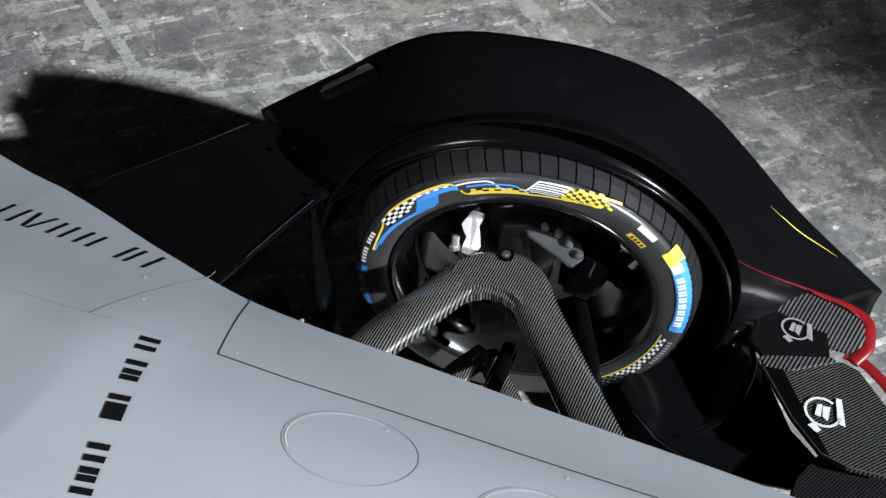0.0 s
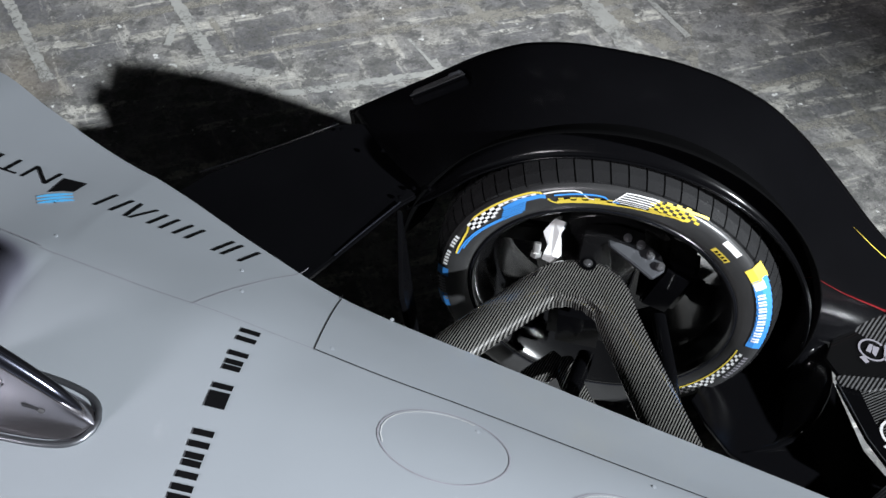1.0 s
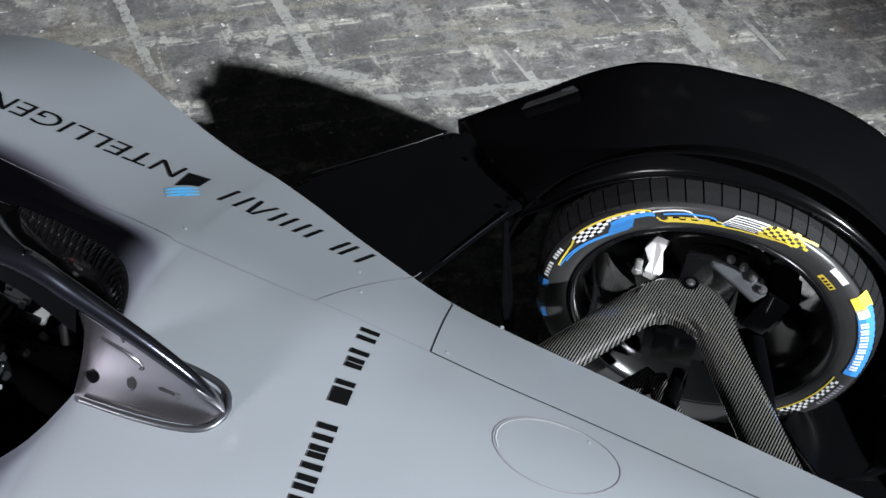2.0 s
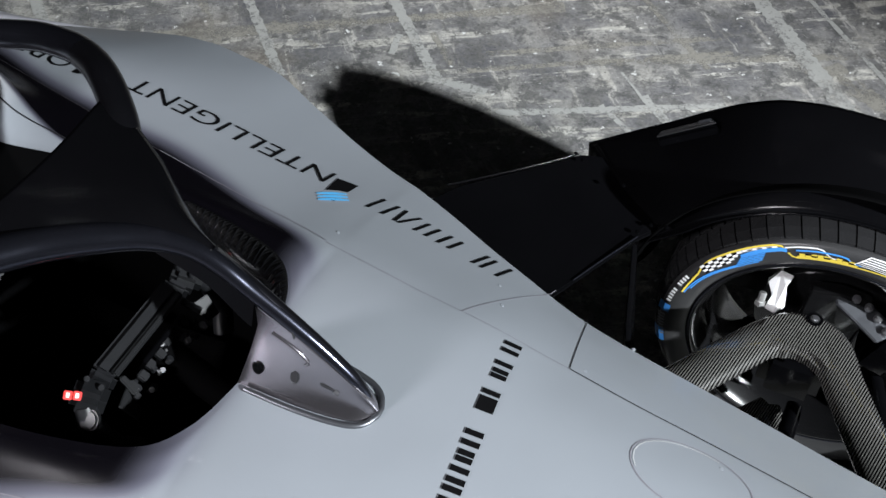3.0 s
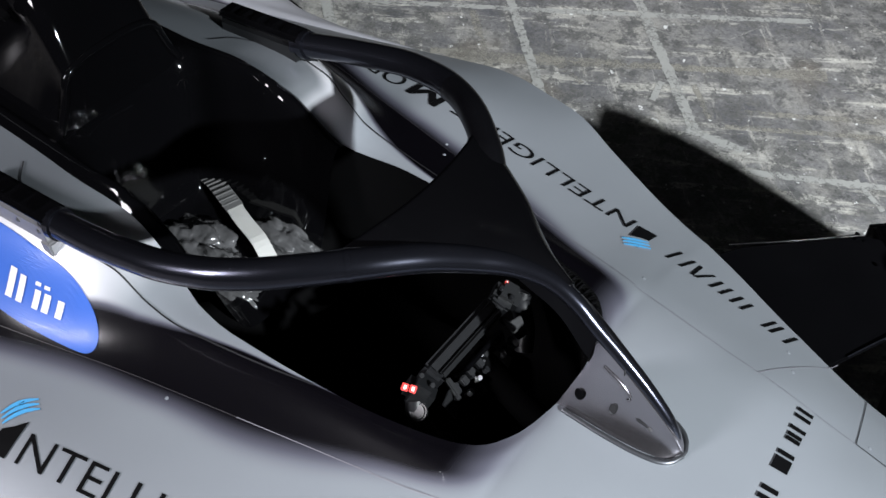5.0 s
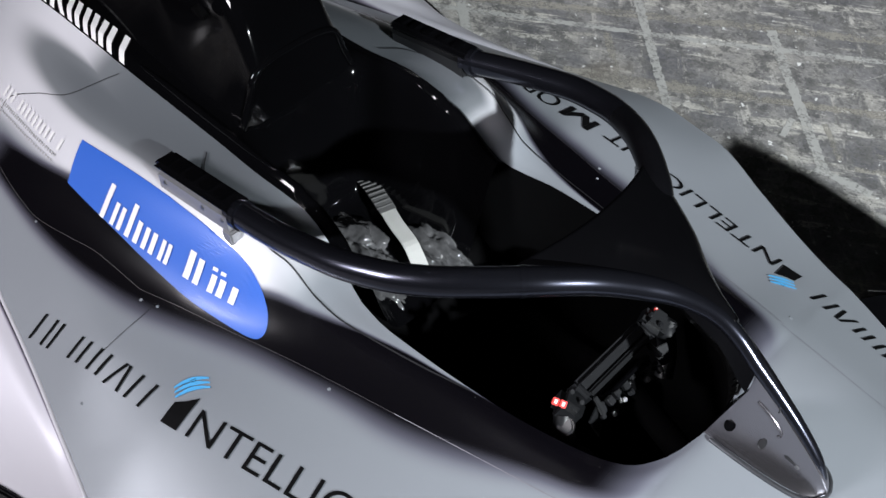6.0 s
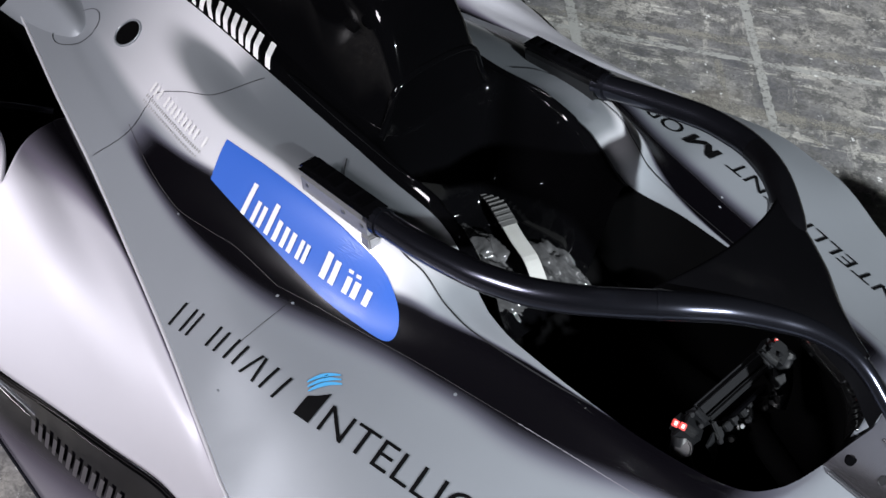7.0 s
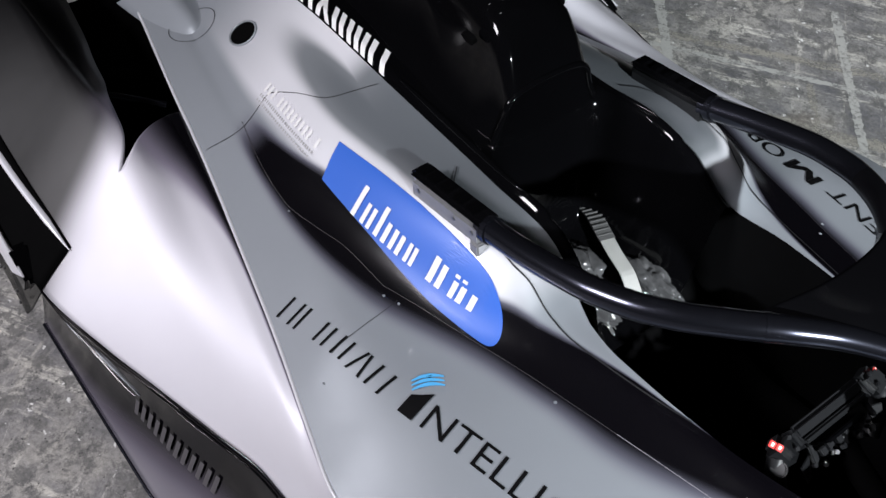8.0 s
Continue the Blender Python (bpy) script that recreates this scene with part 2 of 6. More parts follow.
def concrete():
    m = bpy.data.materials.new("worn_concrete")
    m.use_nodes = True
    nt = m.node_tree
    b = nt.nodes["Principled BSDF"]
    L = nt.links.new
    tc = nt.nodes.new("ShaderNodeTexCoord")

    def noise_of(scale, detail, rough=0.6, dist=0.0):
        n = nt.nodes.new("ShaderNodeTexNoise")
        n.inputs["Scale"].default_value, n.inputs["Detail"].default_value = scale, detail
        n.inputs["Roughness"].default_value, n.inputs["Distortion"].default_value = rough, dist
        L(tc.outputs["Object"], n.inputs["Vector"])
        return n.outputs["Fac"]

    def ramp(fac, stops):
        r = nt.nodes.new("ShaderNodeValToRGB")
        e = r.color_ramp.elements
        while len(e) < len(stops):
            e.new(0.5)
        for k, (p, c) in enumerate(stops):
            e[k].position, e[k].color = p, (*c, 1)
        L(fac, r.inputs[0])
        return r.outputs[0]

    def mix(fac, a, c, mode="MIX"):
        x = nt.nodes.new("ShaderNodeMixRGB")
        x.blend_type = mode
        if isinstance(fac, float):
            x.inputs[0].default_value = fac
        else:
            L(fac, x.inputs[0])
        L(a, x.inputs[1])
        if isinstance(c, tuple):
            x.inputs[2].default_value = (*c, 1)
        else:
            L(c, x.inputs[2])
        return x.outputs[0]

    def streaks(angle, along, across, lo, hi):
        """Noise drawn out along one direction of the floor; along and across are cycles a metre."""
        mp = nt.nodes.new("ShaderNodeMapping")
        mp.vector_type = "TEXTURE"
        mp.inputs["Rotation"].default_value = (0, 0, radians(angle))
        mp.inputs["Scale"].default_value = (1 / along, 1 / across, 1)
        L(tc.outputs["Object"], mp.inputs[0])
        n = nt.nodes.new("ShaderNodeTexNoise")
        n.inputs["Scale"].default_value, n.inputs["Detail"].default_value, n.inputs["Roughness"].default_value = 1.0, 8, 0.72
        L(mp.outputs[0], n.inputs["Vector"])
        return ramp(n.outputs["Fac"], [(lo, (0, 0, 0)), (hi, (1, 1, 1))])

    # blue-grey slab, worn into darker patches; beige and white residues scraped along two directions
    col = ramp(noise_of(3.4, 9, 0.68, 0.1), [(0.36, (0.118, 0.118, 0.128)), (0.49, (0.225, 0.221, 0.222)), (0.64, (0.385, 0.372, 0.345))])
    col = mix(streaks(31, 2.2, 15, 0.53, 0.60), col, ramp(noise_of(6, 5), [(0.35, (0.415, 0.399, 0.359)), (0.65, (0.638, 0.622, 0.575))]))
    col = mix(streaks(-52, 2.4, 17, 0.56, 0.63), col, ramp(noise_of(8, 5), [(0.35, (0.351, 0.335, 0.303)), (0.65, (0.575, 0.559, 0.527))]))
    dirt = ramp(noise_of(13.0, 10, 0.80, 0.1), [(0.45, (1, 1, 1)), (0.52, (0.0, 0.0, 0.0))])
    col = mix(dirt, col, ramp(noise_of(14, 6, 0.7), [(0.3, (0.088, 0.088, 0.092)), (0.7, (0.207, 0.203, 0.192))]))
    rust = ramp(noise_of(1.3, 3), [(0.60, (0, 0, 0)), (0.72, (0.5, 0.5, 0.5))])
    col = mix(rust, col, (0.255, 0.199, 0.136))
    col = mix(0.62, col, ramp(noise_of(75, 10, 0.8), [(0.34, (0.30, 0.30, 0.30)), (0.6, (1.3, 1.3, 1.28))]), "MULTIPLY")
    chips = ramp(noise_of(30, 4, 0.6, 0.1), [(0.66, (0, 0, 0)), (0.69, (1, 1, 1))])
    col = mix(chips, col, (0.734, 0.734, 0.718))
    for angle in (31, -52, 22, 70, -40):
        col = mix(streaks(angle, 1.5, 90, 0.66, 0.70), col, (0.638, 0.622, 0.575))
    vor = nt.nodes.new("ShaderNodeTexVoronoi")
    vor.inputs["Scale"].default_value = 45
    L(tc.outputs["Object"], vor.inputs["Vector"])
    spots = ramp(vor.outputs["Distance"], [(0.08, (1, 1, 1)), (0.13, (0, 0, 0))])
    col = mix(spots, col, (0.05, 0.05, 0.05))
    L(col, b.inputs["Base Color"])
    rr = nt.nodes.new("ShaderNodeMapRange")
    rr.inputs[3].default_value, rr.inputs[4].default_value = 0.5, 0.85
    L(noise_of(9, 4), rr.inputs[0])
    L(rr.outputs[0], b.inputs["Roughness"])
    bp = nt.nodes.new("ShaderNodeBump")
    bp.inputs["Strength"].default_value, bp.inputs["Distance"].default_value = 0.35, 0.004
    L(noise_of(60, 8, 0.7), bp.inputs["Height"])
    L(bp.outputs[0], b.inputs["Normal"])
    return m


def worn_paint(name, colour, cover):
    """Old floor paint: scuffed through where the noise says so."""
    m = bpy.data.materials.new(name)
    m.use_nodes = True
    nt = m.node_tree
    b = nt.nodes["Principled BSDF"]
    b.inputs["Roughness"].default_value = 0.65
    tc = nt.nodes.new("ShaderNodeTexCoord")
    fac = []
    for scale, detail in ((48, 10), (9, 6)):
        n = nt.nodes.new("ShaderNodeTexNoise")
        n.inputs["Scale"].default_value, n.inputs["Detail"].default_value, n.inputs["Roughness"].default_value = scale, detail, 0.7
        nt.links.new(tc.outputs["Object"], n.inputs["Vector"])
        fac.append(n.outputs["Fac"])
    add = nt.nodes.new("ShaderNodeMath")
    add.operation = "ADD"
    nt.links.new(fac[0], add.inputs[0])
    nt.links.new(fac[1], add.inputs[1])
    r = nt.nodes.new("ShaderNodeMapRange")
    r.inputs[1].default_value, r.inputs[2].default_value = 1.08 - cover, 1.34 - cover
    r.inputs[4].default_value = 0.8
    nt.links.new(add.outputs[0], r.inputs[0])
    nt.links.new(r.outputs[0], b.inputs["Alpha"])
    mx = nt.nodes.new("ShaderNodeMixRGB")
    mx.inputs[1].default_value, mx.inputs[2].default_value = (*colour, 1), (*[c * 0.6 for c in colour], 1)
    nt.links.new(fac[0], mx.inputs[0])
    nt.links.new(mx.outputs[0], b.inputs["Base Color"])
    return m


CONCRETE = concrete()
LINE_PAINT = worn_paint("worn_line_paint", (0.60, 0.60, 0.57), 0.32)
LINE_FAINT = worn_paint("faint_line_paint", (0.44, 0.42, 0.37), 0.22)
HALL = material("hall_dark", (0.018, 0.018, 0.02), 0.9, grain=0.3, scale=2)


# ---------------- mesh tools ----------------
def table(rows):
    """A smooth function of one number through the rows (x, a, b, ...), in falling or rising order of x."""
    rows = sorted(rows)
    xs = np.array([r[0] for r in rows])
    vs = np.array([r[1:] for r in rows], float)
    h = np.diff(xs)
    d = np.diff(vs, axis=0) / h[:, None]
    m = np.zeros_like(vs)
    m[0], m[-1] = d[0], d[-1]
    for k in range(1, len(xs) - 1):
        w1, w2 = 2 * h[k] + h[k - 1], h[k] + 2 * h[k - 1]
        for c in range(vs.shape[1]):
            if d[k - 1, c] * d[k, c] > 0:
                m[k, c] = (w1 + w2) / (w1 / d[k - 1, c] + w2 / d[k, c])

    def f(x):
        x = min(max(x, xs[0]), xs[-1])
        k = min(max(int(np.searchsorted(xs, x)) - 1, 0), len(xs) - 2)
        t = (x - xs[k]) / h[k]
        a, b, c, e = 2 * t**3 - 3 * t**2 + 1, t**3 - 2 * t**2 + t, -2 * t**3 + 3 * t**2, t**3 - t**2
        return a * vs[k] + b * h[k] * m[k] + c * vs[k + 1] + e * h[k] * m[k + 1]

    return f


def spline(points, n):
    """n points along a smooth line through the given ones."""
    p = np.array(points, float)
    s = np.r_[0, np.cumsum(np.linalg.norm(np.diff(p, axis=0), axis=1))]
    f = table([(s[k], *p[k]) for k in range(len(p))])
    return [np.array(f(v)) for v in np.linspace(0, s[-1], n)]


def mesh_object(name, verts, faces, mat, parent=None, label="", smooth=True):
    me = bpy.data.meshes.new(name)
    me.from_pydata([tuple(map(float, v)) for v in verts], [], faces)
    me.validate()
    bm = bmesh.new()
    bm.from_mesh(me)
    bmesh.ops.recalc_face_normals(bm, faces=bm.faces)
    bm.to_mesh(me)
    bm.free()
    me.polygons.foreach_set("use_smooth", [smooth] * len(me.polygons))
    me.materials.append(mat)
    ob = new(name, me)
    ob.parent = parent
    return tagged(ob, label)


def part(name, bm, mat, parent, label="", smooth=False):
    me = bpy.data.meshes.new(name)
    bmesh.ops.recalc_face_normals(bm, faces=bm.faces)
    bm.to_mesh(me)
    bm.free()
    me.polygons.foreach_set("use_smooth", [smooth] * len(me.polygons))
    me.materials.append(mat)
    ob = new(name, me)
    ob.parent = parent
    return tagged(ob, label)


def sharp(ob, degrees=35):
    ob.data.set_sharp_from_angle(angle=radians(degrees))
    return ob


def thick(ob, depth, offset=-1.0):
    s = ob.modifiers.new("thickness", "SOLIDIFY")
    s.thickness, s.offset = depth, offset
    return ob


def grid(name, fn, us, vs, mat, parent=None, label="", keep=None, depth=0.0, offset=-1.0):
    verts = [fn(u, v) for u in us for v in vs]
    nv = len(vs)
    faces = []
    for i in range(len(us) - 1):
        for j in range(nv - 1):
            if keep is None or keep(i, j):
                faces.append((i * nv + j, i * nv + j + 1, (i + 1) * nv + j + 1, (i + 1) * nv + j))
    ob = mesh_object(name, verts, faces, mat, parent, label)
    if depth:
        thick(ob, depth, offset)
    return ob


def sweep(name, path, ra, rb, mat, parent=None, label="", n=16, up=(0, 0, 1), taper=None, caps=True):
    """An elliptical bar along a path: ra across, rb along up."""
    verts, faces = [], []
    path = [np.array(p, float) for p in path]
    up = np.array(up, float)
    for k, p in enumerate(path):
        t = path[min(k + 1, len(path) - 1)] - path[max(k - 1, 0)]
        t /= np.linalg.norm(t)
        side = np.cross(t, up)
        side /= np.linalg.norm(side)
        u2 = np.cross(side, t)
        f = taper(k / (len(path) - 1)) if taper else 1.0
        for a in range(n):
            w = 2 * math.pi * a / n
            verts.append(p + f * (ra * math.cos(w) * side + rb * math.sin(w) * u2))
    for k in range(len(path) - 1):
        for a in range(n):
            faces.append((k * n + a, k * n + (a + 1) % n, (k + 1) * n + (a + 1) % n, (k + 1) * n + a))
    if caps:
        faces.append(tuple(range(n)))
        faces.append(tuple((len(path) - 1) * n + a for a in range(n)))
    return sharp(mesh_object(name, verts, faces, mat, parent, label), 50)


def lathe_bm(profile, centre, seg=64, a0=0.0, a1=2 * math.pi):
    """Turns (radius, y) pairs about the wheel's axle, which lies along y."""
    verts, faces = [], []
    closed = abs(a1 - a0 - 2 * math.pi) < 1e-6
    cols = seg if closed else seg + 1
    for i in range(cols):
        a = a0 + (a1 - a0) * i / seg
        for r, y in profile:
            verts.append((centre[0] + r * math.cos(a), centre[1] + y, centre[2] + r * math.sin(a)))
    n = len(profile)
    for i in range(seg):
        k = (i + 1) % cols
        for j in range(n - 1):
            faces.append((i * n + j, i * n + j + 1, k * n + j + 1, k * n + j))
    return verts, faces


def box_bm(sx, sy, sz, m=None, bevel=0.0):
    bm = bmesh.new()
    bmesh.ops.create_cube(bm, size=1)
    bmesh.ops.scale(bm, vec=(sx, sy, sz), verts=bm.verts)
    if bevel:
        bmesh.ops.bevel(bm, geom=bm.edges[:], offset=bevel, segments=2, affect="EDGES")
    if m is not None:
        bmesh.ops.transform(bm, matrix=m, verts=bm.verts)
    return bm


def cyl_bm(r, h, m=None, seg=20, r2=None, bevel=0.0):
    bm = bmesh.new()
    bmesh.ops.create_cone(bm, cap_ends=True, segments=seg, radius1=r, radius2=r if r2 is None else r2, depth=h)
    if bevel:
        bmesh.ops.bevel(bm, geom=[e for e in bm.edges if len(e.link_faces) == 2 and e.calc_face_angle() > 1], offset=bevel, segments=2, affect="EDGES")
    if m is not None:
        bmesh.ops.transform(bm, matrix=m, verts=bm.verts)
    return bm


def plate_bm(outline, depth, bevel=0.0):
    """A flat plate: the outline (3D, in order) pushed down by depth."""
    bm = bmesh.new()
    vs = [bm.verts.new(tuple(map(float, p))) for p in outline]
    f = bm.faces.new(vs)
    f.normal_update()
    down = f.normal * (-1 if f.normal.z > 0 else 1)
    ext = bmesh.ops.extrude_face_region(bm, geom=[f])
    bmesh.ops.translate(bm, vec=down * depth, verts=[g for g in ext["geom"] if isinstance(g, bmesh.types.BMVert)])
    if bevel:
        bmesh.ops.bevel(bm, geom=bm.edges[:], offset=bevel, segments=2, affect="EDGES")
    return bm


def bolt(parent, place, axis, r=0.006, h=0.006, mat=None):
    q = Vector(axis).to_track_quat("Z", "Y").to_matrix().to_4x4()
    bm = cyl_bm(r, h, Matrix.Translation(place) @ q, 14, bevel=r * 0.2)
    inner = cyl_bm(r * 0.5, h * 0.4, Matrix.Translation(Vector(place) + Vector(axis).normalized() * h * 0.55) @ q, 6)
    me = bpy.data.meshes.new("tmp")
    inner.to_mesh(me)
    inner.free()
    bm.from_mesh(me)
    bpy.data.meshes.remove(me)
    return part("bolt", bm, mat or STEEL, parent)


# ---------------- the hall ----------------
def build_hall():
    n = 24
    verts = [(-16 + 32 * i / n, -14 + 28 * j / n, 0) for i in range(n + 1) for j in range(n + 1)]
    faces = [(i * (n + 1) + j, (i + 1) * (n + 1) + j, (i + 1) * (n + 1) + j + 1, i * (n + 1) + j + 1) for i in range(n) for j in range(n)]
    floor = mesh_object("floor", verts, faces, CONCRETE, None, "worn grey concrete hall floor with old paint marks", False)
    tagged(floor, category="floor", kind="structure")
    for name, size, place in (
        ("wall_north", (32, 0.3, 7), (0, 14.15, 3.5)), ("wall_south", (32, 0.3, 7), (0, -14.15, 3.5)),
        ("wall_east", (0.3, 28.6, 7), (16.15, 0, 3.5)), ("wall_west", (0.3, 28.6, 7), (-16.15, 0, 3.5)),
        ("ceiling", (32.6, 28.6, 0.3), (0, 0, 7.15)),
    ):
        tagged(part(name, box_bm(*size, Matrix.Translation(place)), HALL, None, "plain dark hall " + name.split("_")[0]), category=name.split("_")[0], kind="structure")

    # old painted lines, (x0, y0) to (x1, y1) and their width
    white = ((-0.55, 2.52, 0.02, 1.79, 0.060), (-0.40, 2.57, 0.10, 1.98, 0.018), (-0.96, 1.44, -0.36, 1.745, 0.027), (-0.68, 1.77, -0.51, 1.60, 0.009), (-0.69, 1.60, -0.58, 1.52, 0.018),
             (-1.36, 1.67, -1.34, 1.57, 0.023), (-1.66, 2.05, -1.17, 1.52, 0.036), (-1.19, 1.51, -1.01, 1.52, 0.036), (-2.30, 2.07, -1.59, 1.34, 0.034), (-0.59, 1.69, -0.49, 1.60, 0.031),
             (-2.70, 1.27, -1.79, 1.83, 0.027), (-1.79, 1.83, -1.10, 2.28, 0.027), (-2.95, 1.75, -2.2, 1.1, 0.04))
    faint = ((-2.05, 1.36, -0.94, 2.01, 0.036), (-1.08, 1.69, -0.45, 2.06, 0.025), (-1.10, 1.59, -0.40, 2.00, 0.024), (-0.77, 1.78, 0.05, 2.19, 0.033), (-0.80, 2.24, -0.45, 1.89, 0.022),
             (-1.27, 1.72, -1.15, 1.59, 0.021), (-2.74, 1.33, -1.13, 2.42, 0.047), (-2.02, 1.33, -0.95, 2.03, 0.030), (-1.75, 1.57, -1.56, 1.51, 0.020), (-2.07, 1.63, -1.84, 1.40, 0.028),
             (-0.21, 2.04, 0.13, 1.90, 0.064), (0.09, 2.04, 0.14, 1.81, 0.024), (0.29, 1.79, 0.95, 2.19, 0.028), (0.43, 1.57, 0.74, 1.72, 0.021), (0.64, 1.47, 0.83, 1.64, 0.020), (0.74, 1.75, 0.82, 1.50, 0.020),
             (0.40, 1.65, 0.95, 1.91, 0.034), (0.49, 1.90, 0.68, 1.60, 0.024), (-0.12, 2.06, 0.06, 1.92, 0.060))
    for row, (x0, y0, x1, y1, w, mat) in enumerate([(*r, LINE_FAINT) for r in faint] + [(*r, LINE_PAINT) for r in white]):
        d = np.array([x1 - x0, y1 - y0])
        length = np.linalg.norm(d)
        d /= length
        s = np.array([-d[1], d[0]]) * w / 2
        k = max(3, int(length / 0.011))
        rnd = np.random.default_rng(int(abs(x0 * 1000 + y0 * 77)))
        verts, faces = [], []
        lift = 0.0004 + 0.00005 * row
        for i in range(k + 1):
            p = np.array([x0, y0]) + d * length * i / k
            a, b = 1 + rnd.uniform(-0.28, 0.18), 1 + rnd.uniform(-0.28, 0.18)
            verts += [(*(p + s * a), lift), (*(p - s * b), lift)]
        faces = [(2 * i, 2 * i + 1, 2 * i + 3, 2 * i + 2) for i in range(k)]
        tagged(mesh_object("floor_marking", verts, faces, mat, None, "scuffed pale paint line on the concrete floor", False), category="floor marking", kind="structure")


# ---------------- the racing car ----------------
# Metres from the front axle's middle, x ahead, y to the car's own left.
CAR = tagged(new("race_car"), "silver and black single-seat electric race car with a halo", "race car")
AXLE_Z, WHEEL_Y = 0.322, 0.785

# rows: x, then y and z of the inner rim, the shoulder, the groove, the deck and its outer edge
DECK = table([
    (1.15, 0.0, 0.395, 0.030, 0.390, 0.055, 0.380, 0.075, 0.365, 0.095, 0.34),
    (0.75, 0.0, 0.520, 0.055, 0.518, 0.090, 0.510, 0.125, 0.492, 0.186, 0.452),
    (0.40, 0.0, 0.585, 0.070, 0.582, 0.125, 0.566, 0.175, 0.537, 0.247, 0.497),
    (0.10, 0.0, 0.622, 0.080, 0.618, 0.150, 0.600, 0.215, 0.567, 0.289, 0.53),
    (-0.10, 0.0, 0.645, 0.090, 0.640, 0.170, 0.618, 0.245, 0.584, 0.324, 0.545),
    (-0.37, 0.0, 0.683, 0.110, 0.675, 0.215, 0.645, 0.305, 0.606, 0.373, 0.565),
    (-0.55, 0.0, 0.702, 0.120, 0.700, 0.225, 0.680, 0.345, 0.625, 0.443, 0.572),
    (-0.70, 0.0, 0.712, 0.140, 0.712, 0.250, 0.688, 0.390, 0.630, 0.515, 0.572),
    (-0.771, 0.0, 0.714, 0.145, 0.714, 0.262, 0.690, 0.410, 0.632, 0.546, 0.572),
    (-0.776, 0.05, 0.714, 0.150, 0.714, 0.263, 0.690, 0.412, 0.632, 0.548, 0.572),
    (-0.792, 0.12, 0.714, 0.185, 0.714, 0.268, 0.690, 0.415, 0.632, 0.553, 0.572),
    (-0.832, 0.178, 0.714, 0.220, 0.712, 0.278, 0.689, 0.425, 0.632, 0.568, 0.571),
    (-0.91, 0.208, 0.714, 0.240, 0.710, 0.290, 0.686, 0.440, 0.632, 0.602, 0.570),
    (-1.05, 0.231, 0.713, 0.256, 0.709, 0.322, 0.682, 0.480, 0.634, 0.672, 0.570),
    (-1.20, 0.240, 0.713, 0.270, 0.708, 0.355, 0.681, 0.530, 0.640, 0.746, 0.570),
    (-1.28, 0.241, 0.713, 0.280, 0.708, 0.372, 0.680, 0.550, 0.645, 0.760, 0.570),
    (-1.36, 0.230, 0.714, 0.290, 0.712, 0.390, 0.680, 0.565, 0.648, 0.772, 0.570),
    (-1.42, 0.212, 0.730, 0.296, 0.726, 0.398, 0.680, 0.575, 0.648, 0.770, 0.569),
    (-1.47, 0.204, 0.772, 0.302, 0.760, 0.405, 0.680, 0.580, 0.647, 0.760, 0.568),
    (-1.53, 0.203, 0.808, 0.312, 0.786, 0.415, 0.681, 0.580, 0.645, 0.742, 0.568),
    (-1.63, 0.207, 0.820, 0.330, 0.792, 0.430, 0.684, 0.580, 0.643, 0.712, 0.568),
    (-1.78, 0.195, 0.812, 0.336, 0.784, 0.436, 0.683, 0.550, 0.640, 0.667, 0.568),
    (-2.03, 0.188, 0.818, 0.334, 0.752, 0.425, 0.670, 0.500, 0.625, 0.600, 0.568),
    (-2.35, 0.160, 0.800, 0.292, 0.706, 0.388, 0.632, 0.440, 0.606, 0.518, 0.567),
    (-2.65, 0.130, 0.755, 0.240, 0.655, 0.325, 0.600, 0.375, 0.585, 0.448, 0.560),
    (-2.95, 0.100, 0.690, 0.180, 0.600, 0.255, 0.560, 0.300, 0.550, 0.370, 0.530),
    (-3.20, 0.075, 0.636, 0.132, 0.556, 0.198, 0.528, 0.240, 0.520, 0.305, 0.504),
])


def section(x, v):
    """The body's half section at x: v 0 at the inner rim, 1 at the deck's outer edge."""
    p = np.array(DECK(x)).reshape(5, 2)
    s = v * 4
    k = min(int(s), 3)
    t = s - k
    a = p[max(k - 1, 0)] if k else 2 * p[0] - p[1]
    if k == 0 and p[0, 0] < 0.01:
        a = np.array([-p[1, 0], p[1, 1]])
    d = p[k + 2] if k < 3 else 2 * p[4] - p[3]
    b, c = p[k], p[k + 1]
    m0, m1 = (c - a) / 2, (d - b) / 2
    return (2 * t**3 - 3 * t**2 + 1) * b + (t**3 - 2 * t**2 + t) * m0 + (-2 * t**3 + 3 * t**2) * c + (t**3 - t**2) * m1


VS = np.linspace(0, 1, 33)


def deck_z(x, y):
    pts = np.array([section(x, v) for v in VS])
    ys = np.maximum.accumulate(pts[:, 0]) + np.arange(len(VS)) * 1e-6
    return float(np.interp(abs(y), ys, pts[:, 1]))


def on_deck(x, y, lift=0.0015):
    return (x, y, deck_z(x, y) + lift)


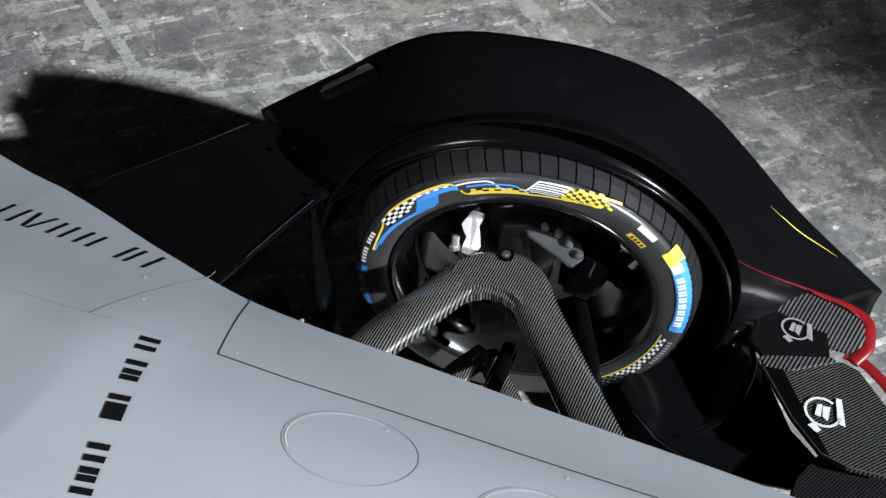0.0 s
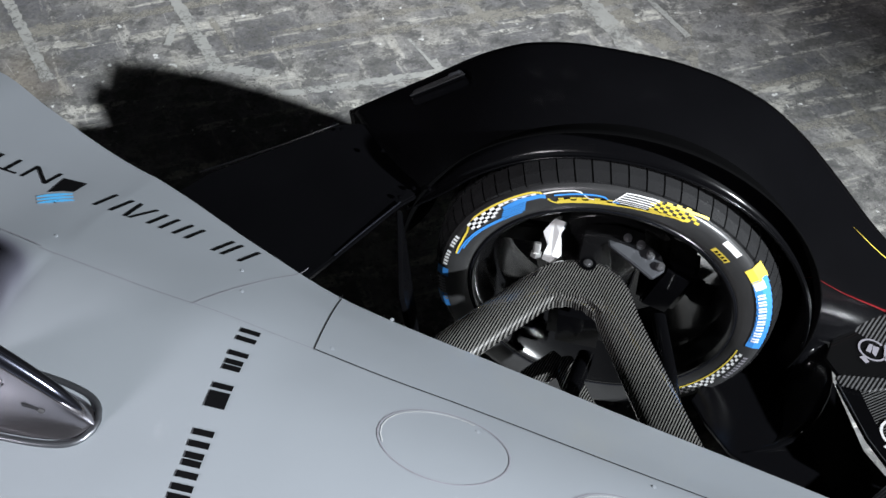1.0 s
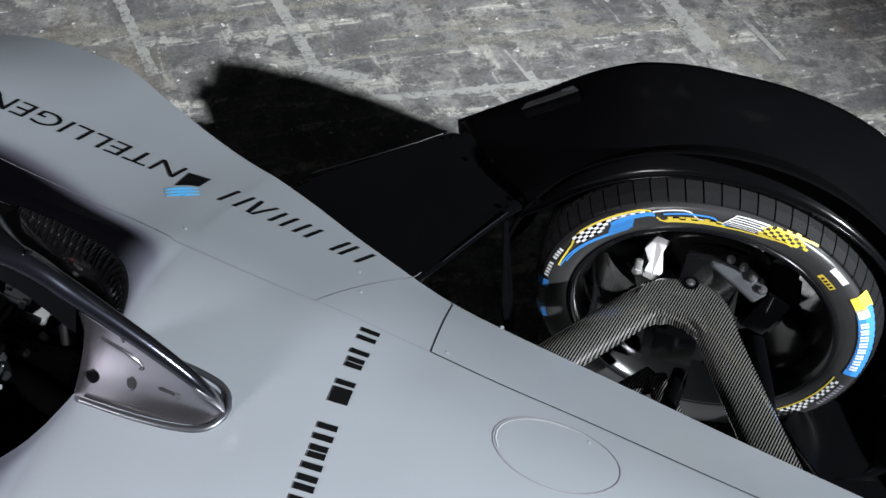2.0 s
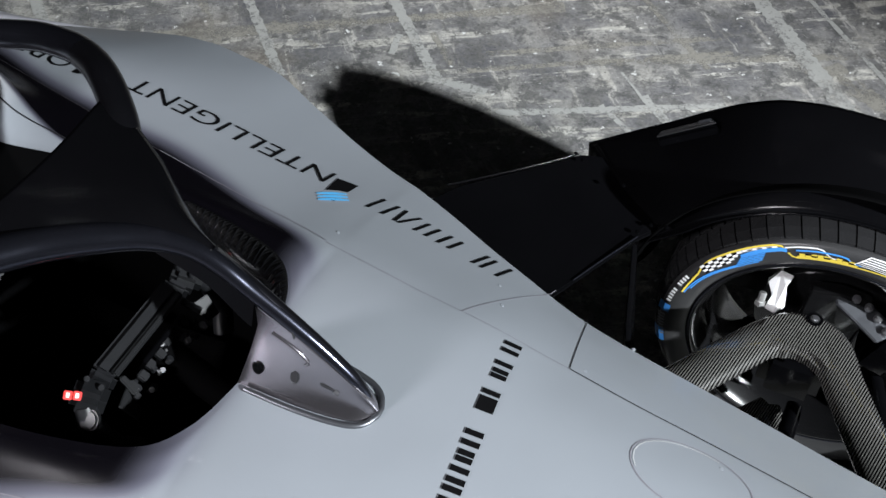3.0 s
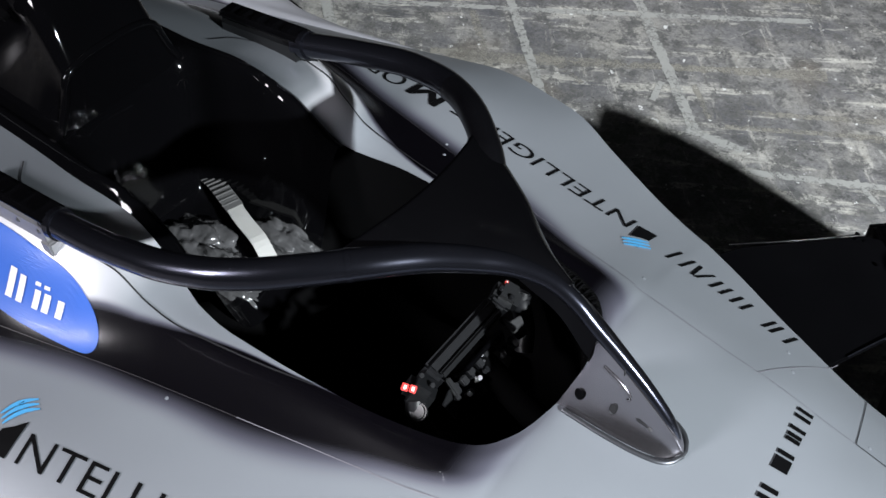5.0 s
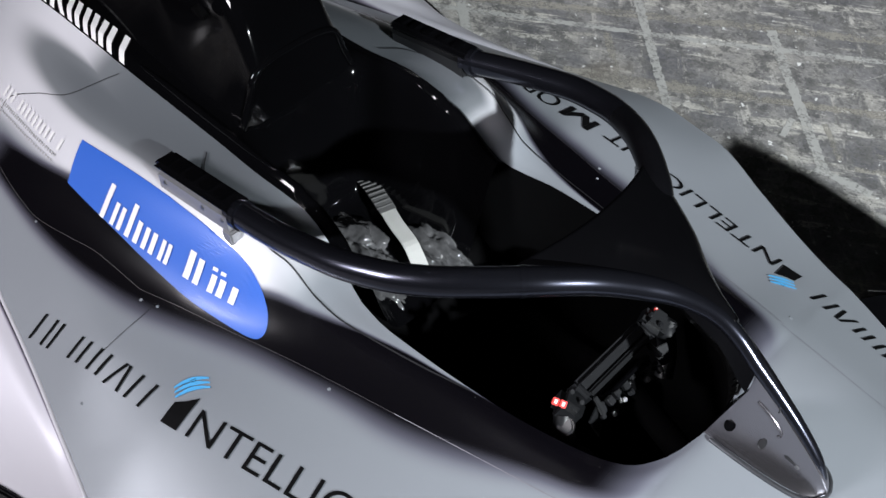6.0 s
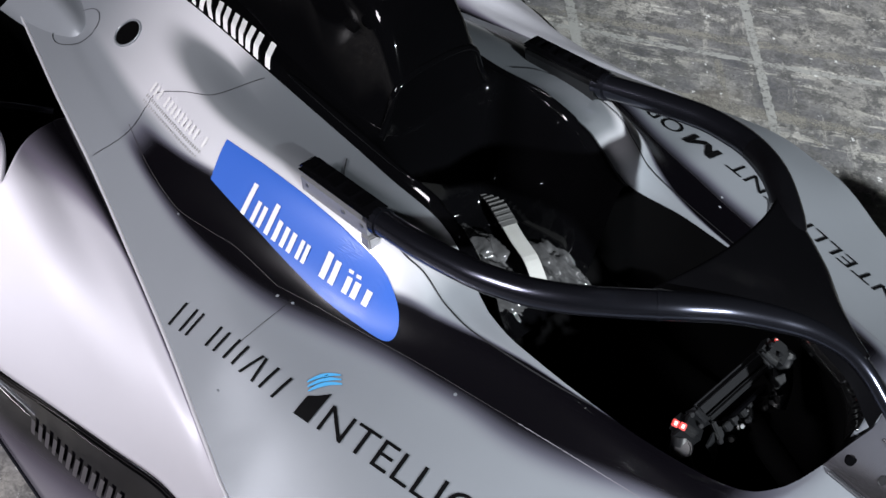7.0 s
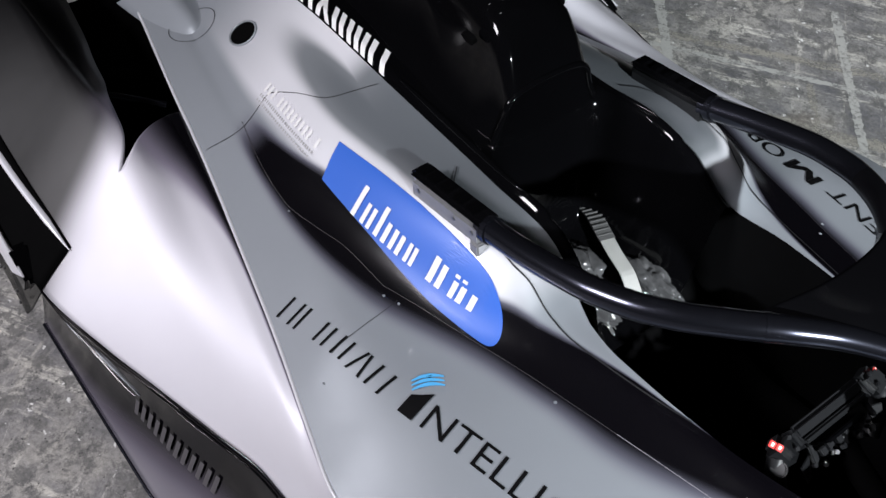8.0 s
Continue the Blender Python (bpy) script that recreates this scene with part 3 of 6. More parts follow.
def ribbon(name, points, width, mat, parent, lift=0.0012, step=0.012, label=""):
    """A narrow strip laid on the body along (x, y) points."""
    p = np.array(points, float)
    s = np.r_[0, np.cumsum(np.linalg.norm(np.diff(p, axis=0), axis=1))]
    n = max(3, int(s[-1] / step))
    q = np.array(spline(points, n)) if len(points) > 2 else np.array([p[0] + (p[1] - p[0]) * k / (n - 1) for k in range(n)])
    verts = []
    for k in range(n):
        t = q[min(k + 1, n - 1)] - q[max(k - 1, 0)]
        t /= np.linalg.norm(t)
        w = np.array([-t[1], t[0]]) * width / 2
        for e in (1, -1):
            verts.append(on_deck(*(q[k] + e * w), lift))
    faces = [(2 * k, 2 * k + 1, 2 * k + 3, 2 * k + 2) for k in range(n - 1)]
    return mesh_object(name, verts, faces, mat, parent, label)


def draped_each(name, outlines, mat, parent, label, place):
    for outline in outlines:
        draped(name, [outline], mat, parent, label, place=place)


def draped(name, outline_sets, mat, parent, label="", lift=0.002, place=None):
    """Flat outlines (lists of (u, v)) mapped by place to (x, y) and laid on the body, finely cut so that they follow it."""
    bm = bmesh.new()
    for outline in outline_sets:
        vs = [bm.verts.new((u, v, 0)) for u, v in outline]
        bm.faces.new(vs)
    bmesh.ops.triangulate(bm, faces=bm.faces)
    for _ in range(5):
        long = [e for e in bm.edges if e.calc_length() > 0.03]
        if not long:
            break
        bmesh.ops.subdivide_edges(bm, edges=long, cuts=1)
        bmesh.ops.triangulate(bm, faces=[f for f in bm.faces if len(f.verts) > 3])
    for v in bm.verts:
        x, y = place(v.co.x, v.co.y)
        v.co = on_deck(x, y, lift)
    return part(name, bm, mat, parent, label)


def letters(name, text, height, mat, parent, label, place, width=None, lift=0.002, shear=0.0, bold=0.0):
    """Lettering in the built-in font, laid on the body. place maps (along, up) to (x, y)."""
    cu = bpy.data.curves.new("text", "FONT")
    cu.body, cu.size, cu.shear, cu.offset = text, 1.0, shear, bold
    tmp = new("text", cu)
    bpy.context.view_layer.update()
    me = bpy.data.meshes.new_from_object(tmp.evaluated_get(bpy.context.evaluated_depsgraph_get()))
    bpy.data.objects.remove(tmp)
    bm = bmesh.new()
    bm.from_mesh(me)
    bpy.data.meshes.remove(me)
    us = [v.co.x for v in bm.verts]
    top = max(v.co.y for v in bm.verts)
    sx = width / (max(us) - min(us)) if width else height / top
    u0 = min(us)
    for v in bm.verts:
        v.co.x, v.co.y = (v.co.x - u0) * sx, v.co.y * height / top
    for v in bm.verts:
        x, y = place(v.co.x, v.co.y)
        v.co = on_deck(x, y, lift)
    return part(name, bm, mat, parent, label)


def word_bars(kinds, pitch, width, height, stroke, slant):
    """Upright bars in place of a word: s one bar, d two, w three, c two shorter ones, a two that lean together."""
    out = []

    def bar(u, lo, hi, lean=0.0):
        sl = slant / height
        out.append([(u + sl * lo, lo), (u + stroke + sl * lo, lo), (u + stroke + sl * hi + lean, hi), (u + sl * hi + lean, hi)])

    for k, kind in enumerate(kinds):
        u, far = k * pitch, k * pitch + width - stroke
        if kind == "s":
            bar(u, 0, height)
        elif kind == "d":
            bar(u, 0, height)
            bar(far, 0, height)
        elif kind == "w":
            for f in (0, 0.5, 1):
                bar(u + (far - u) * f, 0, height)
        elif kind == "c":
            bar(u + 0.12 * width, 0.06 * height, 0.94 * height)
            bar(far - 0.12 * width, 0.06 * height, 0.94 * height)
        elif kind == "a":
            bar(u, 0, height, (far - u) * 0.38)
            bar(far, 0, height, -(far - u) * 0.38)
    return out


def line_map(x0, y0, x1, y1, side):
    """(along, up) to (x, y): along runs from (x0, y0) to (x1, y1); up is to the left of that, side 1, or to its right, -1."""
    d = np.array([x1 - x0, y1 - y0], float)
    d /= np.linalg.norm(d)
    n = np.array([-d[1], d[0]]) * side

    def f(u, v):
        p = np.array([x0, y0]) + u * d + v * n
        return p[0], p[1]

    return f


def build_body():
    xs = sorted({*np.linspace(1.15, -3.16, 157).tolist(), -0.771, -0.776, -0.784, -0.792, -0.80, -0.81, -0.82, -0.832, -0.85}, reverse=True)
    n = len(VS)

    def fn(x, j):
        s = 1 if j >= 0 else -1
        y, z = section(x, (abs(j) - 1) / (n - 1))
        return (x, s * max(y, 0.0), z)

    js = [-(k + 1) for k in range(n - 1, -1, -1)] + [k + 1 for k in range(n)]

    def keep(i, j):
        return js[j] != -1

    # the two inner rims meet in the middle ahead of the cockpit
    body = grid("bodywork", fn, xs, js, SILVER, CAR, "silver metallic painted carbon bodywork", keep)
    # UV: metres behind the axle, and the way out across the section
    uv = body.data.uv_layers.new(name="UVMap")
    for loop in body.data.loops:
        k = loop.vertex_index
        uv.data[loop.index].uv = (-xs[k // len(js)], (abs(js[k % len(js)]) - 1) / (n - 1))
    bm = bmesh.new()
    bm.from_mesh(body.data)
    bmesh.ops.remove_doubles(bm, verts=bm.verts, dist=0.0008)
    bmesh.ops.recalc_face_normals(bm, faces=bm.faces)
    bm.to_mesh(body.data)
    bm.free()
    body.data.polygons.foreach_set("use_smooth", [True] * len(body.data.polygons))

    for s in (1, -1):
        def side(x, v):
            y, z = section(x, 1)
            low = max(0.10, z - 0.42)
            pts = [(y, z), (y + 0.0015, z - 0.006), (y - 0.012, z - 0.022), (y - 0.05, z - 0.12), (y * 0.86 - 0.03, low + 0.06), (y * 0.8 - 0.03, low)]
            k = min(int(v), 4)
            t = v - k
            return (x, s * (pts[k][0] * (1 - t) + pts[k + 1][0] * t), pts[k][1] * (1 - t) + pts[k + 1][1] * t)

        grid("side_panel", side, np.linspace(1.15, -3.16, 84), [0, 1, 2, 2.5, 3, 3.5, 4, 4.5, 5], BLACK_SATIN, CAR, "dark lower side of the bodywork")

    # cockpit tub
    tub_x = [x for x in xs if -1.50 < x <= -0.776]

    def tub(x, v):
        y, z = section(x, 0)
        s = 1 if v > 0 else -1
        a = abs(v)
        return (x, s * y * (1.0 if a > 0.5 else a * 2), z - 0.002 - (0.42 * (1 - (a - 0.5) * 2) if a > 0.5 else 0.42))

    grid("cockpit_tub", tub, tub_x, np.linspace(-1, 1, 20), COCKPIT, CAR, "matt black cockpit interior")
    bm = box_bm(0.02, 0.36, 0.40, Matrix.Translation((-0.765, 0, 0.475)))
    part("front_bulkhead", bm, COCKPIT, CAR)

    # the deck's rolled outer edge, on one side only, its highlight put into the pale colour
    sweep("deck_edge", [(x, 0.001 - section(x, 1)[0], section(x, 1)[1] - 0.001) for x in np.linspace(-1.0, -3.16, 90)], 0.0046, 0.0042, EDGE, CAR, "rolled edge of the deck with its highlight painted pale", 10, taper=lambda t: min(1.0, 0.1 + t * 6))

    # panel gaps, and crease lines laid on in lighter tones
    for s in (1, -1):
        ribbon("panel_line", [(0.55, s * 0.125), (0.10, s * 0.170), (-0.143, s * 0.200), (-0.261, s * 0.209), (-0.37, s * 0.222)], 0.0020, SEAM, CAR)
        ribbon("panel_line", [(-0.37, s * 0.222), (-0.479, s * 0.228), (-0.59, s * 0.234), (-0.80, s * 0.262)], 0.0009, GREY_PRINT, CAR)
        # the bright edge of the deck's crease, painted on as lighter ribbons
        ribbon("panel_line", [(-0.80, s * 0.266), (-0.889, s * 0.287), (-0.963, s * 0.301), (-1.064, s * 0.321), (-1.172, s * 0.343)], 0.0013, GREY_PRINT, CAR, lift=0.002)
        ribbon("panel_line", [(-1.172, s * 0.343), (-1.281, s * 0.365), (-1.382, s * 0.387), (-1.55, s * 0.427), (-1.70, s * 0.462)], 0.0011, CREASE, CAR, lift=0.002)
        ribbon("panel_line", [(-0.37, s * 0.222), (-0.378, s * 0.30), (-0.386, s * 0.384)], 0.0015, SEAM, CAR)
        ribbon("panel_line", [(-0.551, s * 0.230), (-0.512, s * 0.311), (-0.466, s * 0.398), (-0.455, s * 0.42)], 0.0013, GREY_PRINT, CAR)
        ribbon("panel_line", [(-1.774, s * 0.227), (-1.735, s * 0.264), (-1.666, s * 0.283), (-1.597, s * 0.300), (-1.518, s * 0.298), (-1.474, s * 0.288), (-1.43, s * 0.286), (-1.37, s * 0.284), (-1.286, s * 0.273), (-1.184, s * 0.257), (-1.10, s * 0.240)], 0.0030, SEAM, CAR, lift=0.0035, step=0.005)
        ribbon("panel_line", [(-1.655, s * 0.462), (-1.655, s * 0.55), (-1.66, s * 0.62)], 0.0010, SEAM, CAR)
        ribbon("panel_line", [(-2.37, s * 0.50), (-2.34, s * 0.42), (-2.35, s * 0.337), (-2.273, s * 0.307), (-2.175, s * 0.285), (-2.085, s * 0.20)], 0.0017, SEAM, CAR)
        ribbon("panel_line", [(-2.358, s * 0.404), (-2.27, s * 0.430), (-2.185, s * 0.4515), (-2.10, s * 0.468), (-2.023, s * 0.477), (-1.92, s * 0.470), (-1.83, s * 0.461), (-1.70, s * 0.462)], 0.0012, CREASE, CAR)
    # round hatch at the rear of the deck
    ribbon("hatch_gap", [(-2.835 + 0.075 * math.cos(a), -0.285 + 0.062 * math.sin(a)) for a in np.linspace(0, 2 * math.pi, 40)], 0.002, SEAM, CAR)
    # round and oval access covers on the nose, each rim's highlight painted on as a pale arc
    for cx, cy, ra, rb in ((-0.156, 0.117, 0.088, 0.058), (0.085, 0.065, 0.075, 0.052)):
        pts = [(cx + ra * math.cos(a), cy + rb * math.sin(a)) for a in np.linspace(0, 2 * math.pi, 40)]
        ribbon("access_cover_gap", pts, 0.0016, GREY_PRINT, CAR, lift=0.001)
        ribbon("access_cover_highlight", [(cx + (ra - 0.004) * math.cos(a), cy + (rb - 0.004) * math.sin(a)) for a in np.linspace(1.2, 3.6, 24)], 0.0010, PALE_PRINT, CAR, lift=0.0014)
    # small fasteners
    for x, y in ((-0.12, 0.158), (0.12, 0.15), (-0.508, 0.295), (-0.533, 0.35), (-0.80, 0.30), (-1.27, 0.345), (-0.349, 0.234),
                 (-1.684, -0.474), (-1.648, -0.464), (-1.289, -0.380), (-1.289, 0.380), (-2.023, -0.482), (-2.352, -0.421), (-1.62, -0.66), (-0.30, 0.36)):
        p = Vector(on_deck(x, y, 0.0))
        bolt(CAR, p, (0, 0, 1), 0.0036, 0.0014, SILVER)

    # raised fairing at the tail of the deck
    def fairing(x, v):
        k = (-2.80 - x) / 0.36
        half = 0.012 + 0.100 * k ** 0.5
        y = -0.292 + 0.040 * k + v * half
        return (x, y, deck_z(x, y) - 0.003 + 0.080 * k ** 0.6 * (0.5 + 0.5 * math.cos(math.pi * v)))

    grid("tail_fairing", fairing, np.linspace(-2.80, -3.16, 24), np.linspace(-1, 1, 25), SILVER, CAR, "raised silver fairing on the deck")

    # lettering on the deck; names of firms stand as plain bars
    flat = lambda u, v: (u, v)
    port = line_map(-0.533, 0.4214, -0.795, 0.456, 1)
    draped_each("name_bar", word_bars("dsccad", 0.0455, 0.036, 0.049, 0.0062, 0.006), INK, CAR, "thin black bar", port)
    port = line_map(-0.898, 0.475, -1.345, 0.521, 1)
    letters("lettering", "NTELLIGENT", 0.043, INK, CAR, "thin black lettering reading INTELLIGENT with its emblem", port, 0.452, bold=-0.006)
    port = line_map(-1.381, 0.512, -1.466, 0.5205, 1)
    draped("lettering", [[(0.0, 0.0), (0.015, 0.0), (0.015, 0.044), (0.0, 0.044)], [(0.0155, 0.044), (0.0155, 0.019), (0.033, 0.0), (0.0418, 0.0), (0.0418, 0.013)],
                         [(0.0422, 0.013), (0.0422, 0.0), (0.051, 0.0), (0.0685, 0.019), (0.0685, 0.044)], [(0.069, 0.0), (0.084, 0.0), (0.084, 0.044), (0.069, 0.044)]],
           INK, CAR, "bold black letter M of MOBILITY", place=port)
    port = line_map(-1.487, 0.5225, -1.76, 0.552, 1)
    letters("lettering", "OBILITY", 0.043, INK, CAR, "thin black lettering reading OBILITY", port, 0.27, bold=-0.006)
    draped("emblem_stem", [[(-0.8895, 0.4635), (-0.8490, 0.4645), (-0.8515, 0.4290), (-0.8668, 0.4240), (-0.8850, 0.4110)]], INK, CAR, "black emblem block", place=flat)
    draped("emblem_stem", [[(-0.8560, 0.3945), (-0.8548, 0.3845), (-0.8660, 0.3900)]], INK, CAR, place=flat)

    def wave(a, b, off, wide, sag):
        """An arched band from a to b, pushed aside by off."""
        a, b = np.array(a), np.array(b)
        d = b - a
        n = np.array((-d[1], d[0])) / np.linalg.norm(d)
        ts = np.linspace(0, 1, 9)
        arc = [a + d * t + n * (off + sag * math.sin(math.pi * t)) for t in ts]
        return [tuple(p) for p in arc] + [tuple(p + n * wide * math.sin(math.pi * (0.12 + 0.76 * t))) for p, t in zip(arc[::-1], ts[::-1])]

    draped_each("emblem_wave", [wave((-0.8925, 0.3925), (-0.8500, 0.4245), -0.0005 - 0.0105 * k, -0.0088, 0.004) for k in range(3)], SKY_BLUE, CAR, "sky blue emblem wave", flat)

    star = line_map(-1.8327, -0.6387, -1.5175, -0.6087, 1)
    draped_each("name_bar", word_bars("dsccad", 0.0548, 0.041, 0.046, 0.0066, 0.006), INK, CAR, "thin black bar", star)
    star = line_map(-1.4128, -0.5925, -1.2169, -0.5512, 1)
    letters("lettering", "NTELLIGENT", 0.050, INK, CAR, "thin black lettering reading INTELLIGENT with its emblem", star, 0.475, bold=-0.005)
    draped("emblem_stem", [[(-1.4663, -0.6023), (-1.4313, -0.5964), (-1.4420, -0.5335), (-1.4570, -0.5520), (-1.4718, -0.5650)]], INK, CAR, "black emblem block", place=flat)
    draped("emblem_stem", [[(-1.4830, -0.5235), (-1.4790, -0.5130), (-1.4700, -0.5200)]], INK, CAR, place=flat)
    draped_each("emblem_wave", [wave((-1.4770, -0.5600), (-1.4440, -0.5090), 0.0095 * k, 0.0080, 0.004) for k in range(3)], SKY_BLUE, CAR, "sky blue emblem wave", flat)

    # across the nose, read from the cockpit's left
    nose = line_map(-0.4195, -0.172, -0.4436, 0.2085, 1)
    draped_each("name_bar", word_bars("dscddcd wscsd", 0.0302, 0.0262, 0.0268, 0.0092, 0.0), INK, CAR, "bold black bar", nose)


def build_engine_cover():
    """Black headrest, roll hoop and spine behind the driver."""
    mid = table([(-1.40, 0.46, 0.30), (-1.48, 0.505, 0.36), (-1.60, 0.515, 0.50), (-1.69, 0.53, 0.66), (-1.73, 0.61, 0.84), (-1.765, 0.80, 0.92), (-1.80, 0.848, 0.94), (-2.03, 0.85, 0.95), (-2.35, 0.82, 0.90), (-2.65, 0.77, 0.83), (-2.95, 0.70, 0.74)])

    def fn(x, v):
        y, z = section(x, 0)
        m, q = mid(x)
        a = abs(v)
        s = 1 if v >= 0 else -1
        lip = 0.012 if x > -1.55 else 0.02
        # from the rim inwards: a rounded lip, then the pad
        if a > 0.85:
            t = (1 - a) / 0.15
            return (x, s * y * (1 - 0.10 * t), z + lip * math.sin(t * math.pi / 2))
        t = a / 0.85
        w = t * t * (3 - 2 * t)
        w = w ** float(np.interp(x, [-1.80, -1.73], [1.0, 4.0]))
        return (x, s * y * 0.9 * t, m + (z + lip - m) * w)

    grid("headrest_cover", fn, np.linspace(-1.41, -3.16, 130), np.linspace(-1, 1, 49), BLACK_GLOSS, CAR, "gloss black headrest surround and spine")

    hoop = table([(-1.765, 0.940, 0.105, 0.150), (-1.79, 1.000, 0.100, 0.155), (-1.83, 1.055, 0.095, 0.158), (-1.92, 1.075, 0.085, 0.160), (-2.10, 1.060, 0.055, 0.150), (-2.35, 1.015, 0.022, 0.120), (-2.65, 0.95, 0.012, 0.09), (-2.95, 0.86, 0.010, 0.06)])

    def hf(x, v):
        top, wt, wb = hoop(x)
        base = 0.81 if x > -2.1 else 0.81 - (abs(x) - 2.1) * 0.2
        a = abs(v)
        s = 1 if v >= 0 else -1
        if a < 0.4:
            return (x, s * wt * (a / 0.4) * 0.85, top - 0.012 * (a / 0.4) ** 3)
        t = (a - 0.4) / 0.6
        w = wt * 0.85 + (wt * 0.15) * min(1, t * 6) ** 0.5 + (wb - wt) * t ** 1.6
        return (x, s * w, (top - 0.012) + (base - top + 0.012) * t)

    grid("roll_hoop", hf, np.linspace(-1.765, -3.16, 50), np.linspace(-1, 1, 41), BLACK_GLOSS, CAR, "gloss black roll hoop cover")
    front = [hf(-1.765, v) for v in np.linspace(-1, 1, 41)]
    mesh_object("hoop_front", front, [tuple(range(41))], BLACK_GLOSS, CAR)
    # rolled edges that catch the lamps
    sweep("hoop_edge", [np.array(p) + np.array((-0.003, 0, 0)) for p in front], 0.009, 0.009, BLACK_GLOSS, CAR, "rolled edge of the hoop", 12, up=(1, 0, 0))
    for s in (1, -1):
        sweep("cover_bead", [np.array(fn(x, s * 0.87)) for x in np.linspace(-1.62, -2.05, 40)], 0.008, 0.006, BLACK_GLOSS, CAR, "", 12, taper=lambda t: 0.1 + 0.9 * math.sin(math.pi * t) ** 0.5)
    for s in (1, -1):
        part("hoop_opening", cyl_bm(0.014, 0.012, pose(-1.886, s * 0.117, 1.012, 70 * s, 0, 0) @ Matrix.Diagonal((1.3, 0.9, 1, 1)), 20), COCKPIT, CAR)
    # white bars along the lower edge of the black cover
    for x_front, lean in ((0.0, 0.0), (0.040, 0.0), (0.068, 0.0), (0.092, 0.004), (0.120, 0.004), (0.150, 0.004), (0.178, 0.004), (0.206, 0.016), (0.246, -0.010), (0.276, 0.0), (0.316, 0.0)):
        x0 = -2.085 - x_front * 1.22
        verts = []
        for step in range(11):
            v = 0.975 - 0.285 * step / 10
            for dx in (0.0, -0.020):
                xx = x0 + dx - (0.0045 + lean * 0.2) * step
                p, q = np.array(fn(xx, -v)), np.array(fn(xx, -v - 0.01))
                d = p - q
                nrm = np.array((0, -d[2], d[1])) / math.hypot(d[1], d[2])
                verts.append(p + 0.003 * (nrm if nrm[2] > 0 else -nrm))
        mesh_object("name_bar", verts, [(2 * n, 2 * n + 1, 2 * n + 3, 2 * n + 2) for n in range(10)], WHITE, CAR, "white bar on the black cover", False)


def shoulder(x, t, s):
    """A place on the flank between the shoulder (t 0) and the groove (t 1)."""
    y, z = section(x, 0.25 + 0.25 * t)
    return np.array([x, s * y, z])


